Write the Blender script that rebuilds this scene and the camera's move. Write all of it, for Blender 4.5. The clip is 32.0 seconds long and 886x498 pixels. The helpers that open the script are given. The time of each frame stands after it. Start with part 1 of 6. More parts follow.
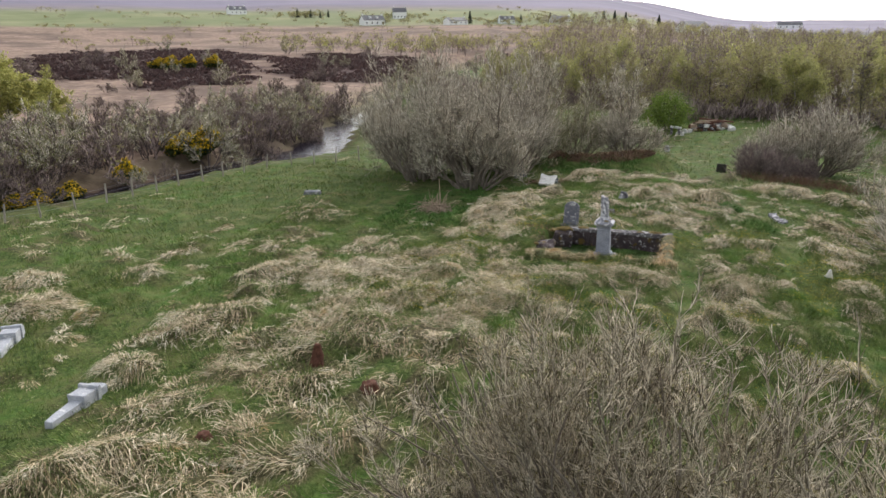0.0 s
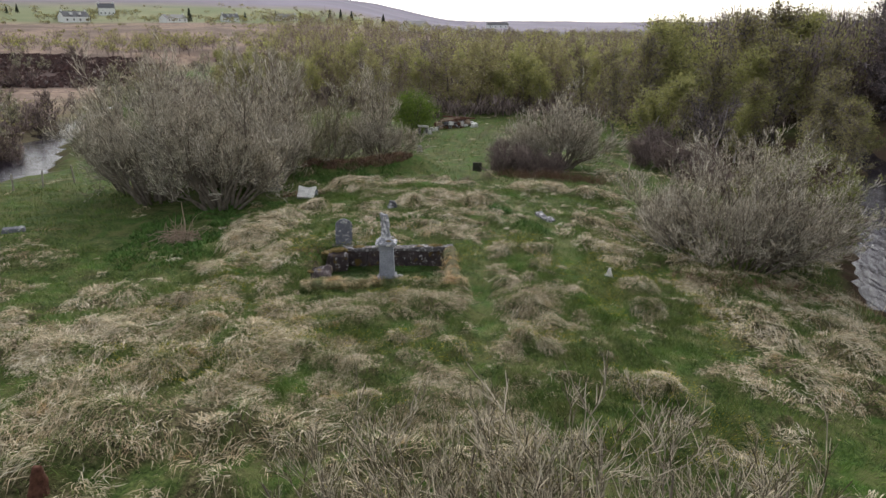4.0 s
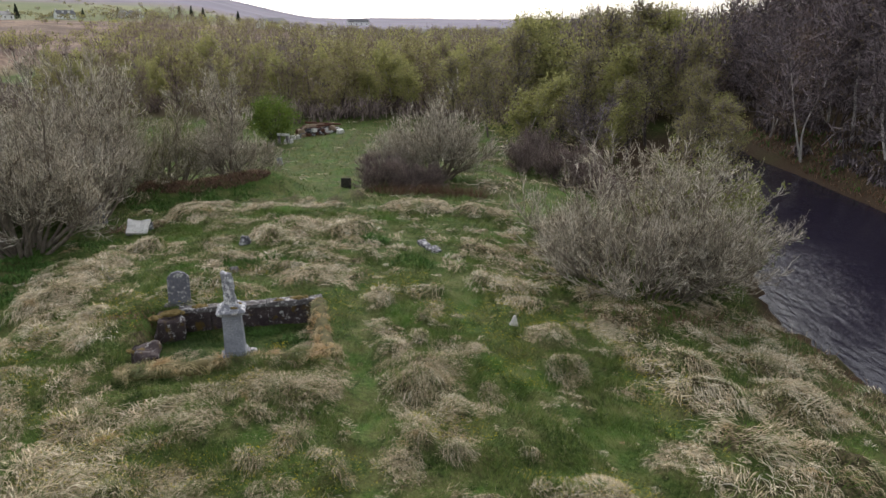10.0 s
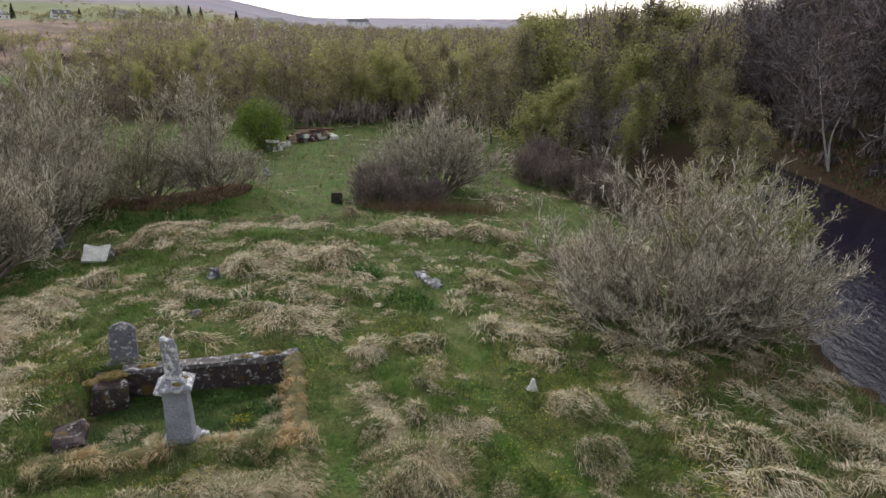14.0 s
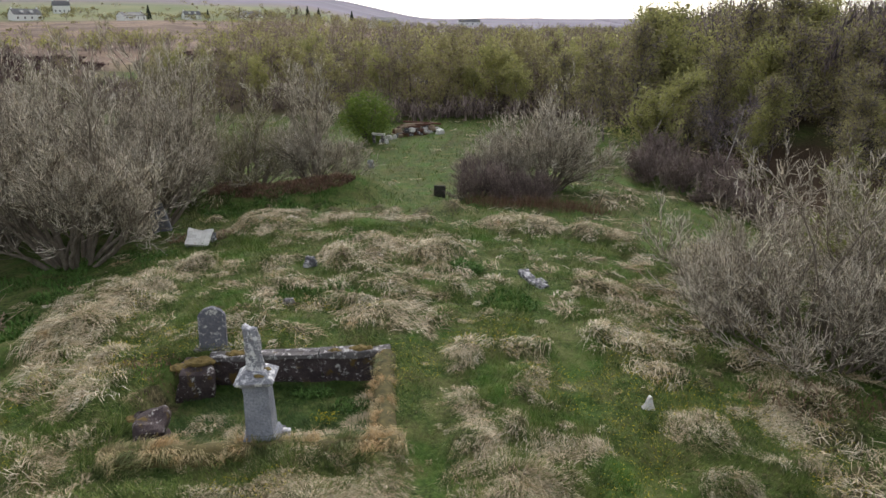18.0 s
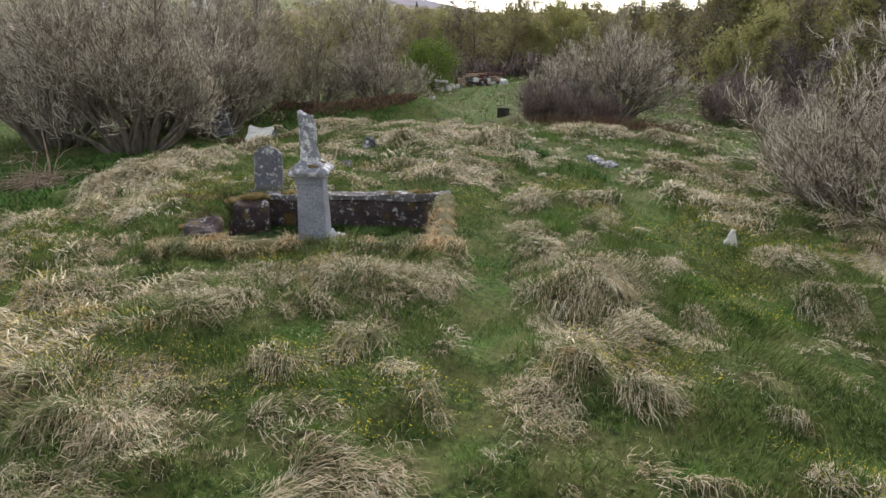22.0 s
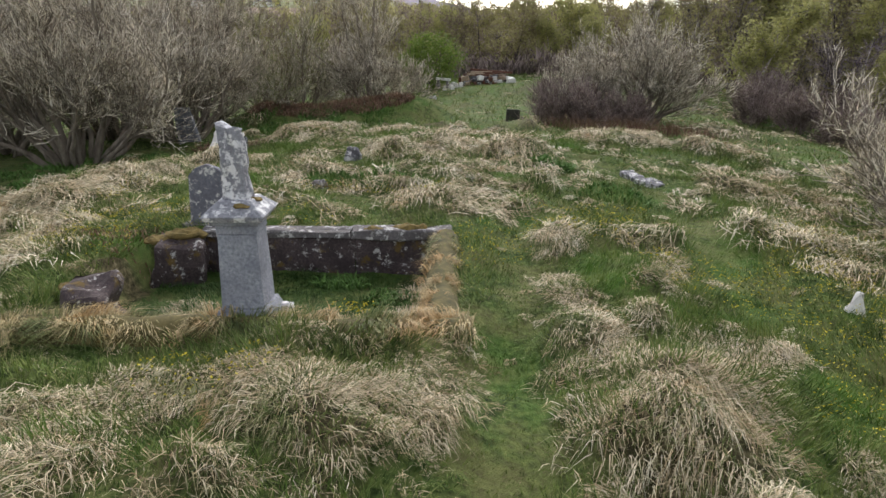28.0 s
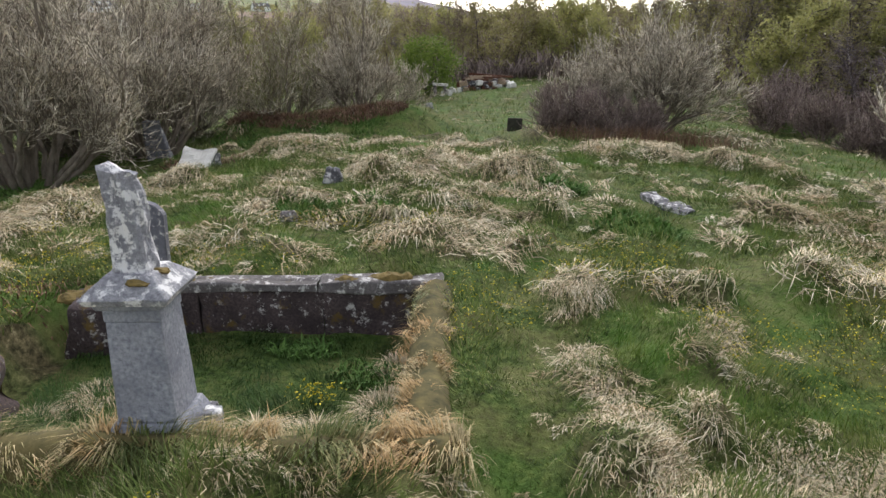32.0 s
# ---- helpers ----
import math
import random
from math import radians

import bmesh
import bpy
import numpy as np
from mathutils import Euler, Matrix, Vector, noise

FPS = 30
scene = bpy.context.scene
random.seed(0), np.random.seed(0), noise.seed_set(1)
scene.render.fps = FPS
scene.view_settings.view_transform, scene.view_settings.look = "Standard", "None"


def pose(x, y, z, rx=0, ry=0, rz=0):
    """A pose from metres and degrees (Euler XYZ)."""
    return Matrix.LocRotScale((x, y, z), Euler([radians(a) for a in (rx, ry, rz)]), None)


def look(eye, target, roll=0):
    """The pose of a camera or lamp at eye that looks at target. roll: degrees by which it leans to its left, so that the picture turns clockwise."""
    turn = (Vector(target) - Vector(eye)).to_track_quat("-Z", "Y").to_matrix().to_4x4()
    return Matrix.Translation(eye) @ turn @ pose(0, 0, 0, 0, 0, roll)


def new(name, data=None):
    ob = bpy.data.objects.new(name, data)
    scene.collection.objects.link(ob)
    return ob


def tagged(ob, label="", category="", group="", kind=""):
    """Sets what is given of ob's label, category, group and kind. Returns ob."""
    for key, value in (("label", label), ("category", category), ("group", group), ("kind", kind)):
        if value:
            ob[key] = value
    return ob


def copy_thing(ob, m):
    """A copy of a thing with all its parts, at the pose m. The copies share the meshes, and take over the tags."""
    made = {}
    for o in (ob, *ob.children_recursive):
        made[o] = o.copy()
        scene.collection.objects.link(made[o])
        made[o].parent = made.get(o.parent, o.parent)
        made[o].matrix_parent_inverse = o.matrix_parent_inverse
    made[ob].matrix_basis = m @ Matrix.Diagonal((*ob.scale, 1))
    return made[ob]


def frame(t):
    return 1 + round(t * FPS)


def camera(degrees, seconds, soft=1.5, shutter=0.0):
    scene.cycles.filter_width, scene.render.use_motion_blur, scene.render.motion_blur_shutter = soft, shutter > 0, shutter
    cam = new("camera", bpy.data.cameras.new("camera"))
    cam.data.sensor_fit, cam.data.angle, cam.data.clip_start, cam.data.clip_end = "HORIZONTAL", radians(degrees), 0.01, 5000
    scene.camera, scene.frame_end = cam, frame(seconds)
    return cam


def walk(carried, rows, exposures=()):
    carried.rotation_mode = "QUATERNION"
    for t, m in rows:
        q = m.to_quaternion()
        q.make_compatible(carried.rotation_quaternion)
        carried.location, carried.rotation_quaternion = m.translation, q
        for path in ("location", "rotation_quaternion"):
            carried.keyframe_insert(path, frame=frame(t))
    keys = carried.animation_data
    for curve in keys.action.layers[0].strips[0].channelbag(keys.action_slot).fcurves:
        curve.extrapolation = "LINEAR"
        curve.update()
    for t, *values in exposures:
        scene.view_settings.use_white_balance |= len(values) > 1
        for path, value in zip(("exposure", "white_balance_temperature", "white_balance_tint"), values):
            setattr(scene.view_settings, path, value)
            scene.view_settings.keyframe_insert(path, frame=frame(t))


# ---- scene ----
cam = camera(64.0, 32.0)
PATH = [
    (0, (3.005, -12.76, 7.751), (1.985, -11.144, 7.16), -0.3),
    (0.5, (2.668, -12.413, 7.767), (1.649, -10.797, 7.175), -0.2),
    (1, (2.41, -12.077, 7.754), (1.389, -10.462, 7.162), -0.3),
    (1.5, (2.136, -11.706, 7.719), (1.133, -10.079, 7.129), -0.2),
    (2, (2.034, -11.361, 7.699), (1.422, -9.551, 7.107), -0.2),
    (2.5, (1.643, -11.106, 7.681), (1.27, -9.233, 7.087), -0.0),
    (4.5, (0.726, -9.564, 7.704), (0.353, -7.691, 7.108), 0.0),
    (5, (0.588, -9.229, 7.699), (0.245, -7.351, 7.102), -0.0),
    (5.5, (0.511, -8.908, 7.71), (0.392, -7.003, 7.111), 0.1),
    (6, (0.32, -8.505, 7.686), (0.307, -6.597, 7.088), 0.3),
    (6.5, (0.223, -8.134, 7.778), (0.211, -6.228, 7.172), 0.2),
    (7, (0.155, -7.8, 7.727), (0.141, -5.892, 7.126), 0.2),
    (7.5, (0.037, -7.415, 7.823), (0.03, -5.51, 7.214), 0.2),
    (8, (0.07, -7.015, 7.74), (0.055, -5.108, 7.138), 0.2),
    (8.5, (-0.002, -6.54, 7.739), (-0.012, -4.633, 7.134), 0.1),
    (9, (0.075, -6.116, 7.727), (0.058, -4.209, 7.125), 0.1),
    (9.5, (0.084, -5.549, 7.728), (0.071, -3.642, 7.123), 0.0),
    (10, (0.166, -4.976, 7.71), (0.146, -3.069, 7.107), -0.1),
    (10.5, (0.108, -4.405, 7.743), (0.093, -2.499, 7.136), -0.1),
    (11, (0.133, -3.844, 7.704), (0.113, -1.938, 7.101), -0.1),
    (11.5, (0.075, -3.245, 7.717), (0.059, -1.339, 7.112), -0.1),
    (12, (0.098, -2.757, 7.679), (0.078, -0.85, 7.077), -0.1),
    (12.5, (0.068, -2.294, 7.694), (0.05, -0.388, 7.088), -0.2),
    (13, (0.095, -1.88, 7.664), (0.075, 0.026, 7.06), -0.1),
    (13.5, (0.06, -1.493, 7.629), (0.043, 0.414, 7.027), -0.1),
    (14, (0.077, -1.103, 7.633), (0.057, 0.804, 7.03), -0.1),
    (14.5, (0.068, -0.732, 7.628), (0.047, 1.174, 7.025), -0.1),
    (16.5, (0.011, 0.241, 7.622), (-0.02, 2.147, 7.019), -0.2),
    (17, (-0.033, 0.288, 7.612), (-0.195, 2.189, 7.01), -0.3),
    (17.5, (-0.029, 0.304, 7.399), (-0.309, 2.19, 6.797), -0.3),
    (18, (-0.08, 0.292, 7.028), (-0.385, 2.175, 6.427), -0.3),
    (18.5, (-0.126, 0.267, 6.588), (-0.45, 2.147, 5.985), -0.2),
    (19, (-0.14, 0.263, 6.151), (-0.485, 2.139, 5.549), -0.2),
    (19.5, (-0.16, 0.249, 5.755), (-0.525, 2.121, 5.153), -0.1),
    (20, (-0.149, 0.21, 5.3), (-0.537, 2.077, 4.696), -0.1),
    (20.5, (-0.149, 0.14, 4.839), (-0.559, 2.002, 4.235), -0.1),
    (21, (-0.139, 0.087, 4.407), (-0.571, 1.944, 3.801), -0.2),
    (21.5, (-0.157, 0.081, 3.952), (-0.604, 1.933, 3.346), -0.0),
    (22, (-0.146, 0.052, 3.544), (-0.609, 1.9, 2.935), -0.0),
    (22.5, (-0.135, 0.087, 3.338), (-0.603, 1.933, 2.728), -0.0),
    (23, (-0.124, 0.107, 3.316), (-0.593, 1.953, 2.706), 0.0),
    (23.5, (-0.131, 0.211, 3.273), (-0.602, 2.057, 2.666), 0.0),
    (24, (-0.208, 0.476, 3.27), (-0.677, 2.322, 2.659), -0.0),
    (24.5, (-0.289, 0.843, 3.25), (-0.76, 2.688, 2.638), -0.1),
    (25, (-0.406, 1.292, 3.231), (-0.876, 3.137, 2.618), -0.1),
    (25.5, (-0.528, 1.789, 3.219), (-0.999, 3.633, 2.606), 0.0),
    (26, (-0.657, 2.304, 3.206), (-1.128, 4.149, 2.593), 0.0),
    (26.5, (-0.791, 2.797, 3.205), (-1.261, 4.641, 2.593), -0.0),
    (28.5, (-1.122, 4.335, 3.178), (-1.593, 6.18, 2.566), -0.0),
    (29, (-1.154, 4.617, 3.16), (-1.628, 6.462, 2.55), -0.2),
    (29.5, (-1.166, 4.92, 3.17), (-1.642, 6.765, 2.561), -0.2),
    (30, (-1.239, 5.188, 3.167), (-1.713, 7.033, 2.56), -0.3),
    (30.5, (-1.31, 5.468, 3.154), (-1.783, 7.314, 2.549), -0.3),
    (31, (-1.379, 5.779, 3.148), (-1.852, 7.625, 2.542), -0.5),
    (31.5, (-1.456, 6.077, 3.131), (-1.927, 7.925, 2.527), -0.6),
    (32, (-1.502, 6.325, 3.143), (-1.976, 8.172, 2.539), -0.5),
]
EXPOSURES = [(0, -0.2), (2, -0.35), (5, -0.58), (9, -0.53), (13, -0.53), (18, -0.50), (24, -0.22), (29, -0.20), (32, -0.20)]
walk(cam, [(t, look(eye, target, roll)) for t, eye, target, roll in PATH], EXPOSURES)


# ---- world and light: bright overcast spring day ----
world = bpy.data.worlds.new("overcast_sky")
scene.world = world
world.use_nodes = True
wn = world.node_tree
sky = wn.nodes.new("ShaderNodeTexSky")
sky.sky_type = 'NISHITA'
sky.sun_disc = False
SUN_EL, SUN_AZ = radians(35), radians(-8)
sky.sun_elevation, sky.sun_rotation = SUN_EL, SUN_AZ
sky.air_density, sky.dust_density, sky.ozone_density = 1.0, 3.0, 1.0
grey = wn.nodes.new("ShaderNodeHueSaturation")
grey.inputs["Saturation"].default_value = 0.28
wn.links.new(sky.outputs[0], grey.inputs["Color"])
background = wn.nodes["Background"]
wn.links.new(grey.outputs[0], background.inputs[0])
background.inputs[1].default_value = 0.36
sun = new("sun", bpy.data.lights.new("sun", "SUN"))
sun.data.energy, sun.data.angle, sun.data.color = 0.6, radians(24), (1.0, 0.99, 0.97)
sun.matrix_world = look((0, 0, 50), (50 * -math.sin(SUN_AZ) / math.tan(SUN_EL), 50 * -math.cos(SUN_AZ) / math.tan(SUN_EL), 0))

# ---- materials ----


class Nodes:
    """A node material under construction."""

    def __init__(self, name, roughness=0.9, metallic=0.0, specular=0.3):
        self.mat = bpy.data.materials.new(name)
        self.mat.use_nodes = True
        self.tree = self.mat.node_tree
        self.bsdf = self.tree.nodes["Principled BSDF"]
        self.bsdf.inputs["Roughness"].default_value = roughness
        self.bsdf.inputs["Metallic"].default_value = metallic
        self.bsdf.inputs["Specular IOR Level"].default_value = specular

    def put(self, kind, **values):
        node = self.tree.nodes.new(kind)
        for key, value in values.items():
            node.inputs[key].default_value = value
        return node

    def link(self, a, b):
        self.tree.links.new(a, b)

    def place(self):
        return self.put("ShaderNodeNewGeometry").outputs["Position"]

    def noise(self, scale, detail=4.0, rough=0.55, local=False, stretch=None):
        node = self.put("ShaderNodeTexNoise", Scale=scale, Detail=detail, Roughness=rough)
        source = self.put("ShaderNodeTexCoord").outputs["Object"] if local else self.place()
        if stretch:
            mapping = self.put("ShaderNodeMapping")
            mapping.inputs["Scale"].default_value = stretch
            self.link(source, mapping.inputs[0])
            source = mapping.outputs[0]
        self.link(source, node.inputs["Vector"])
        return node.outputs["Fac"]

    def ramp(self, fac, stops):
        node = self.put("ShaderNodeValToRGB")
        elements = node.color_ramp.elements
        while len(elements) < len(stops):
            elements.new(0.5)
        for element, (at, colour) in zip(elements, stops):
            element.position = at
            element.color = (*colour, 1) if not isinstance(colour, float) else (colour, colour, colour, 1)
        self.link(fac, node.inputs[0])
        return node.outputs[0]

    def mix(self, fac, a, b, kind="MIX"):
        node = self.put("ShaderNodeMix")
        node.data_type, node.blend_type = "RGBA", kind
        if isinstance(fac, float):
            node.inputs[0].default_value = fac
        else:
            self.link(fac, node.inputs[0])
        for slot, value in ((6, a), (7, b)):
            if isinstance(value, tuple):
                node.inputs[slot].default_value = (*value, 1)
            else:
                self.link(value, node.inputs[slot])
        return node.outputs[2]

    def attribute(self, name):
        node = self.put("ShaderNodeAttribute")
        node.attribute_name = name
        return node.outputs["Fac"]

    def island(self):
        return self.put("ShaderNodeNewGeometry").outputs["Random Per Island"]

    def each(self):
        return self.put("ShaderNodeObjectInfo").outputs["Random"]

    def bump(self, height, strength, distance):
        node = self.put("ShaderNodeBump", Strength=strength, Distance=distance)
        self.link(height, node.inputs["Height"])
        self.link(node.outputs[0], self.bsdf.inputs["Normal"])

    def colour(self, source):
        if isinstance(source, tuple):
            self.bsdf.inputs["Base Color"].default_value = (*source, 1)
        else:
            self.link(source, self.bsdf.inputs["Base Color"])
        return self


def ground_material():
    m = Nodes("turf", 0.95, specular=0.1)
    fine, mid, broad = m.noise(9, 6, 0.7), m.noise(1.3, 5), m.noise(0.05, 4)
    green = m.ramp(fine, [(0.36, (0.016, 0.029, 0.007)), (0.52, (0.068, 0.104, 0.026)), (0.75, (0.165, 0.195, 0.06))])
    green = m.mix(m.ramp(m.noise(0.5, 4, 0.6), [(0.5, 0.0), (0.66, 0.6)]), green, (0.075, 0.15, 0.028))
    green = m.mix(m.ramp(mid, [(0.45, 0.0), (0.62, 0.45)]), green, (0.19, 0.17, 0.075))
    # dark thatch, darkened further to put shade into the gaps between tussocks
    straw = m.ramp(fine, [(0.38, (0.026, 0.024, 0.011)), (0.56, (0.11, 0.092, 0.048)), (0.78, (0.34, 0.285, 0.175))])
    base = m.mix(m.attribute("straw"), green, straw)
    # bare soil and litter; its dark brown also paints shade under the front willow
    soil_and_shade = m.ramp(fine, [(0.3, (0.025, 0.016, 0.010)), (0.75, (0.10, 0.065, 0.04))])
    base = m.mix(m.attribute("soil_and_shade"), base, soil_and_shade)
    moor = m.ramp(m.noise(0.6, 8, 0.7), [(0.3, (0.13, 0.085, 0.07)), (0.5, (0.27, 0.19, 0.145)), (0.7, (0.42, 0.315, 0.24))])
    moor = m.mix(m.ramp(broad, [(0.42, 0.0), (0.60, 0.7)]), moor, (0.10, 0.072, 0.06))
    base = m.mix(m.attribute("moor"), base, moor)
    heath = m.ramp(m.noise(0.9, 7, 0.75), [(0.3, (0.03, 0.018, 0.017)), (0.75, (0.11, 0.065, 0.058))])
    base = m.mix(m.attribute("heath"), base, heath)
    field = m.ramp(m.noise(0.03, 5), [(0.3, (0.15, 0.18, 0.085)), (0.7, (0.27, 0.27, 0.15))])
    base = m.mix(m.attribute("field"), base, field)
    # far hills: bluish distance haze put into the ground colour
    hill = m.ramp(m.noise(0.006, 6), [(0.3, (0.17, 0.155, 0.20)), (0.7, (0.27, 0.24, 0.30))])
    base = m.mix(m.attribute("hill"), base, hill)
    m.bump(m.noise(14, 6, 0.7), 0.7, 0.06)
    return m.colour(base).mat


def blade_material(name, stops, seed_scale=0.35, fresh=None, pale=0.6, rusty=None):
    m = Nodes(name, 0.75, specular=0.2)
    tone = m.ramp(m.island(), stops)
    tone = m.mix(m.ramp(m.noise(seed_scale, 3), [(0.35, 0.0), (0.7, 0.35)]), tone, stops[0][1])
    if fresh:
        tone = m.mix(m.ramp(m.noise(0.5, 4, 0.6), [(0.5, 0.0), (0.66, 0.75)]), tone, fresh)
    tone = m.mix(m.ramp(m.noise(2.6, 4, 0.6), [(0.44, 0.0), (0.60, pale)]), tone, stops[len(stops) // 2][1])
    m.colour(m.mix(m.ramp(m.noise(1.9, 4, 0.65), [(0.50, 0.0), (0.64, 0.62)]), tone, tuple(c * 0.6 for c in stops[0][1])))
    if rusty:
        base = m.bsdf.inputs["Base Color"].links[0].from_socket
        base = m.mix(m.ramp(m.noise(1.0, 5, 0.65, stretch=(1, 1, 0.5)), [(0.60, 0.0), (0.68, 0.7)]), base, rusty)
        m.colour(m.mix(m.ramp(m.noise(0.8, 5, 0.7, stretch=(1, 1.2, 0.5)), [(0.36, 0.7), (0.45, 0.0)]), base, (0.17, 0.185, 0.06)))
    return m.mat


def straw_material(name, stops, green, rusty):
    """Withered strands: each tussock has its own tone, each strand its own shade."""
    m = Nodes(name, 0.7, specular=0.25)
    tone = m.ramp(m.attribute("tone"), stops)
    strand = m.ramp(m.island(), [(0.0, 0.45), (0.3, 0.72), (0.7, 0.95), (1.0, 1.0)])
    tone = m.mix(1.0, tone, strand, "MULTIPLY")
    tone = m.mix(m.ramp(m.noise(1.0, 5, 0.65), [(0.60, 0.0), (0.68, 0.7)]), tone, rusty)
    tone = m.mix(m.ramp(m.noise(1.3, 5, 0.7), [(0.34, 0.65), (0.44, 0.0)]), tone, green)
    return m.colour(tone).mat


def twig_material(name, dark, light, scale=1.2):
    """Bare twigs, some dark, some crusted pale with lichen."""
    m = Nodes(name, 0.9, specular=0.15)
    middle = tuple(0.62 * a + 0.38 * b for a, b in zip(dark, light))
    tone = m.ramp(m.island(), [(0.15, dark), (0.5, middle), (0.8, light)])
    tone = m.mix(m.ramp(m.noise(scale, 4, 0.6), [(0.42, 0.0), (0.66, 0.5)]), tone, dark)
    return m.colour(tone).mat


def bark_material(name, dark, light, scale=6.0):
    m = Nodes(name, 0.9, specular=0.15)
    tone = m.ramp(m.noise(scale, 5, 0.7, stretch=(1, 1, 0.35)), [(0.3, dark), (0.7, light)])
    tone = m.mix(m.ramp(m.each(), [(0.0, 0.0), (1.0, 0.35)]), tone, tuple(c * 0.7 for c in dark))
    m.bump(m.noise(scale * 6, 4), 0.5, 0.01)
    return m.colour(tone).mat


def leaf_material(name, dark, light):
    m = Nodes(name, 0.6, specular=0.25)
    tone = m.ramp(m.island(), [(0.0, dark), (1.0, light)])
    m.colour(m.mix(m.ramp(m.each(), [(0.0, 0.0), (1.0, 0.4)]), tone, dark))
    glow = m.put("ShaderNodeBsdfTranslucent")
    m.link(m.bsdf.inputs["Base Color"].links[0].from_socket, glow.inputs["Color"])
    both = m.put("ShaderNodeMixShader")
    both.inputs[0].default_value = 0.4
    m.link(m.bsdf.outputs[0], both.inputs[1])
    m.link(glow.outputs[0], both.inputs[2])
    m.link(both.outputs[0], m.tree.nodes["Material Output"].inputs["Surface"])
    return m.mat


def stone_material(name, dark, light, lichen=(0.55, 0.54, 0.50), amount=0.5, moss=0.3):
    m = Nodes(name, 0.85, specular=0.25)
    tone = m.ramp(m.noise(30, 6, 0.7), [(0.3, dark), (0.7, light)])
    tone = m.mix(m.ramp(m.noise(3.0, 4), [(0.45, 0.0), (0.65, 0.55)]), tone, dark)
    crust = m.ramp(m.noise(7, 6, 0.75), [(0.60 - 0.16 * amount, 0.0), (0.66 - 0.16 * amount, 1.0)])
    tone = m.mix(crust, tone, lichen)
    green = m.ramp(m.noise(2.3, 5, 0.7), [(0.72 - 0.25 * moss, 0.0), (0.80 - 0.25 * moss, 0.9)])
    tone = m.mix(green, tone, (0.13, 0.085, 0.02))
    m.bump(m.noise(38, 6, 0.7), 0.5, 0.012)
    return m.colour(tone).mat


def water_material():
    m = Nodes("dark_peaty_water", 0.05, specular=0.42)
    m.colour((0.014, 0.012, 0.024))
    m.bsdf.inputs["IOR"].default_value = 1.333
    ripple = m.noise(1.7, 5, 0.6, stretch=(1.0, 0.35, 1))
    fine = m.noise(4.5, 4, 0.6, stretch=(1, 0.35, 1))
    both = m.mix(0.45, ripple, fine)
    # livelier water where the bed is shallow
    lively = m.ramp(m.noise(0.10, 3, 0.6), [(0.40, 0.35), (0.60, 1.0)])
    m.bump(m.mix(1.0, both, lively, "MULTIPLY"), 1.0, 0.12)
    return m.mat


def plain_material(name, dark, light, roughness=0.7, scale=8.0, metallic=0.0):
    m = Nodes(name, roughness, metallic)
    m.colour(m.ramp(m.noise(scale, 5, 0.65), [(0.3, dark), (0.7, light)]))
    m.bump(m.noise(scale * 5, 4), 0.25, 0.01)
    return m.mat


TURF = ground_material()
WATER = water_material()
GREEN_BLADE = blade_material("green_grass_blades", [(0.0, (0.032, 0.066, 0.013)), (0.45, (0.115, 0.19, 0.036)), (0.8, (0.23, 0.28, 0.075)), (1.0, (0.46, 0.41, 0.22))], fresh=(0.12, 0.25, 0.036))
STRAW_BLADE = straw_material("withered_straw_blades", [(0.0, (0.13, 0.165, 0.045)), (0.09, (0.16, 0.18, 0.055)), (0.13, (0.29, 0.205, 0.11)), (0.24, (0.46, 0.34, 0.19)), (0.5, (0.70, 0.57, 0.37)), (0.8, (0.87, 0.755, 0.545)), (1.0, (0.92, 0.84, 0.66))], (0.17, 0.20, 0.06), (0.42, 0.26, 0.10))
LUSH_BLADE = blade_material("lush_broad_leaves", [(0.0, (0.025, 0.060, 0.014)), (1.0, (0.075, 0.14, 0.03))])
BANK_BLADE = straw_material("mossy_bank_grass", [(0.0, (0.10, 0.13, 0.035)), (0.35, (0.22, 0.22, 0.075)), (0.55, (0.46, 0.37, 0.19)), (0.8, (0.62, 0.50, 0.28)), (1.0, (0.52, 0.34, 0.15))], (0.12, 0.16, 0.04), (0.42, 0.23, 0.08))
BANK_TURF = plain_material("matted_bank_turf", (0.035, 0.035, 0.012), (0.15, 0.12, 0.045), 0.95, 7)
NETTLE_BLADE = blade_material("nettle_leaves", [(0.0, (0.05, 0.105, 0.022)), (0.5, (0.095, 0.19, 0.04)), (1.0, (0.16, 0.26, 0.07))])
RUSTY_BLADE = blade_material("dead_bracken", [(0.0, (0.11, 0.06, 0.04)), (0.6, (0.25, 0.145, 0.095)), (1.0, (0.42, 0.30, 0.21))])
YELLOW_PETAL = blade_material("yellow_petals", [(0.0, (0.45, 0.38, 0.02)), (1.0, (0.75, 0.62, 0.06))])
GORSE_PETAL = leaf_material("gorse_flowers", (0.55, 0.34, 0.01), (0.85, 0.60, 0.02))
GORSE_LEAF = leaf_material("gorse_spines", (0.03, 0.05, 0.012), (0.08, 0.10, 0.03))
WILLOW_TWIG = twig_material("lichened_willow_twigs", (0.14, 0.115, 0.085), (0.90, 0.82, 0.69))
WILLOW_STEM = bark_material("dark_willow_stems", (0.11, 0.09, 0.07), (0.33, 0.28, 0.23), 5.0)
PALE_BRANCH = bark_material("pale_lichened_branches", (0.20, 0.165, 0.125), (0.56, 0.49, 0.39), 3.0)
OLIVE_BUD = leaf_material("olive_catkins", (0.18, 0.16, 0.06), (0.48, 0.42, 0.20))
WILLOW_BUD = leaf_material("willow_buds", (0.30, 0.27, 0.18), (0.70, 0.63, 0.48))
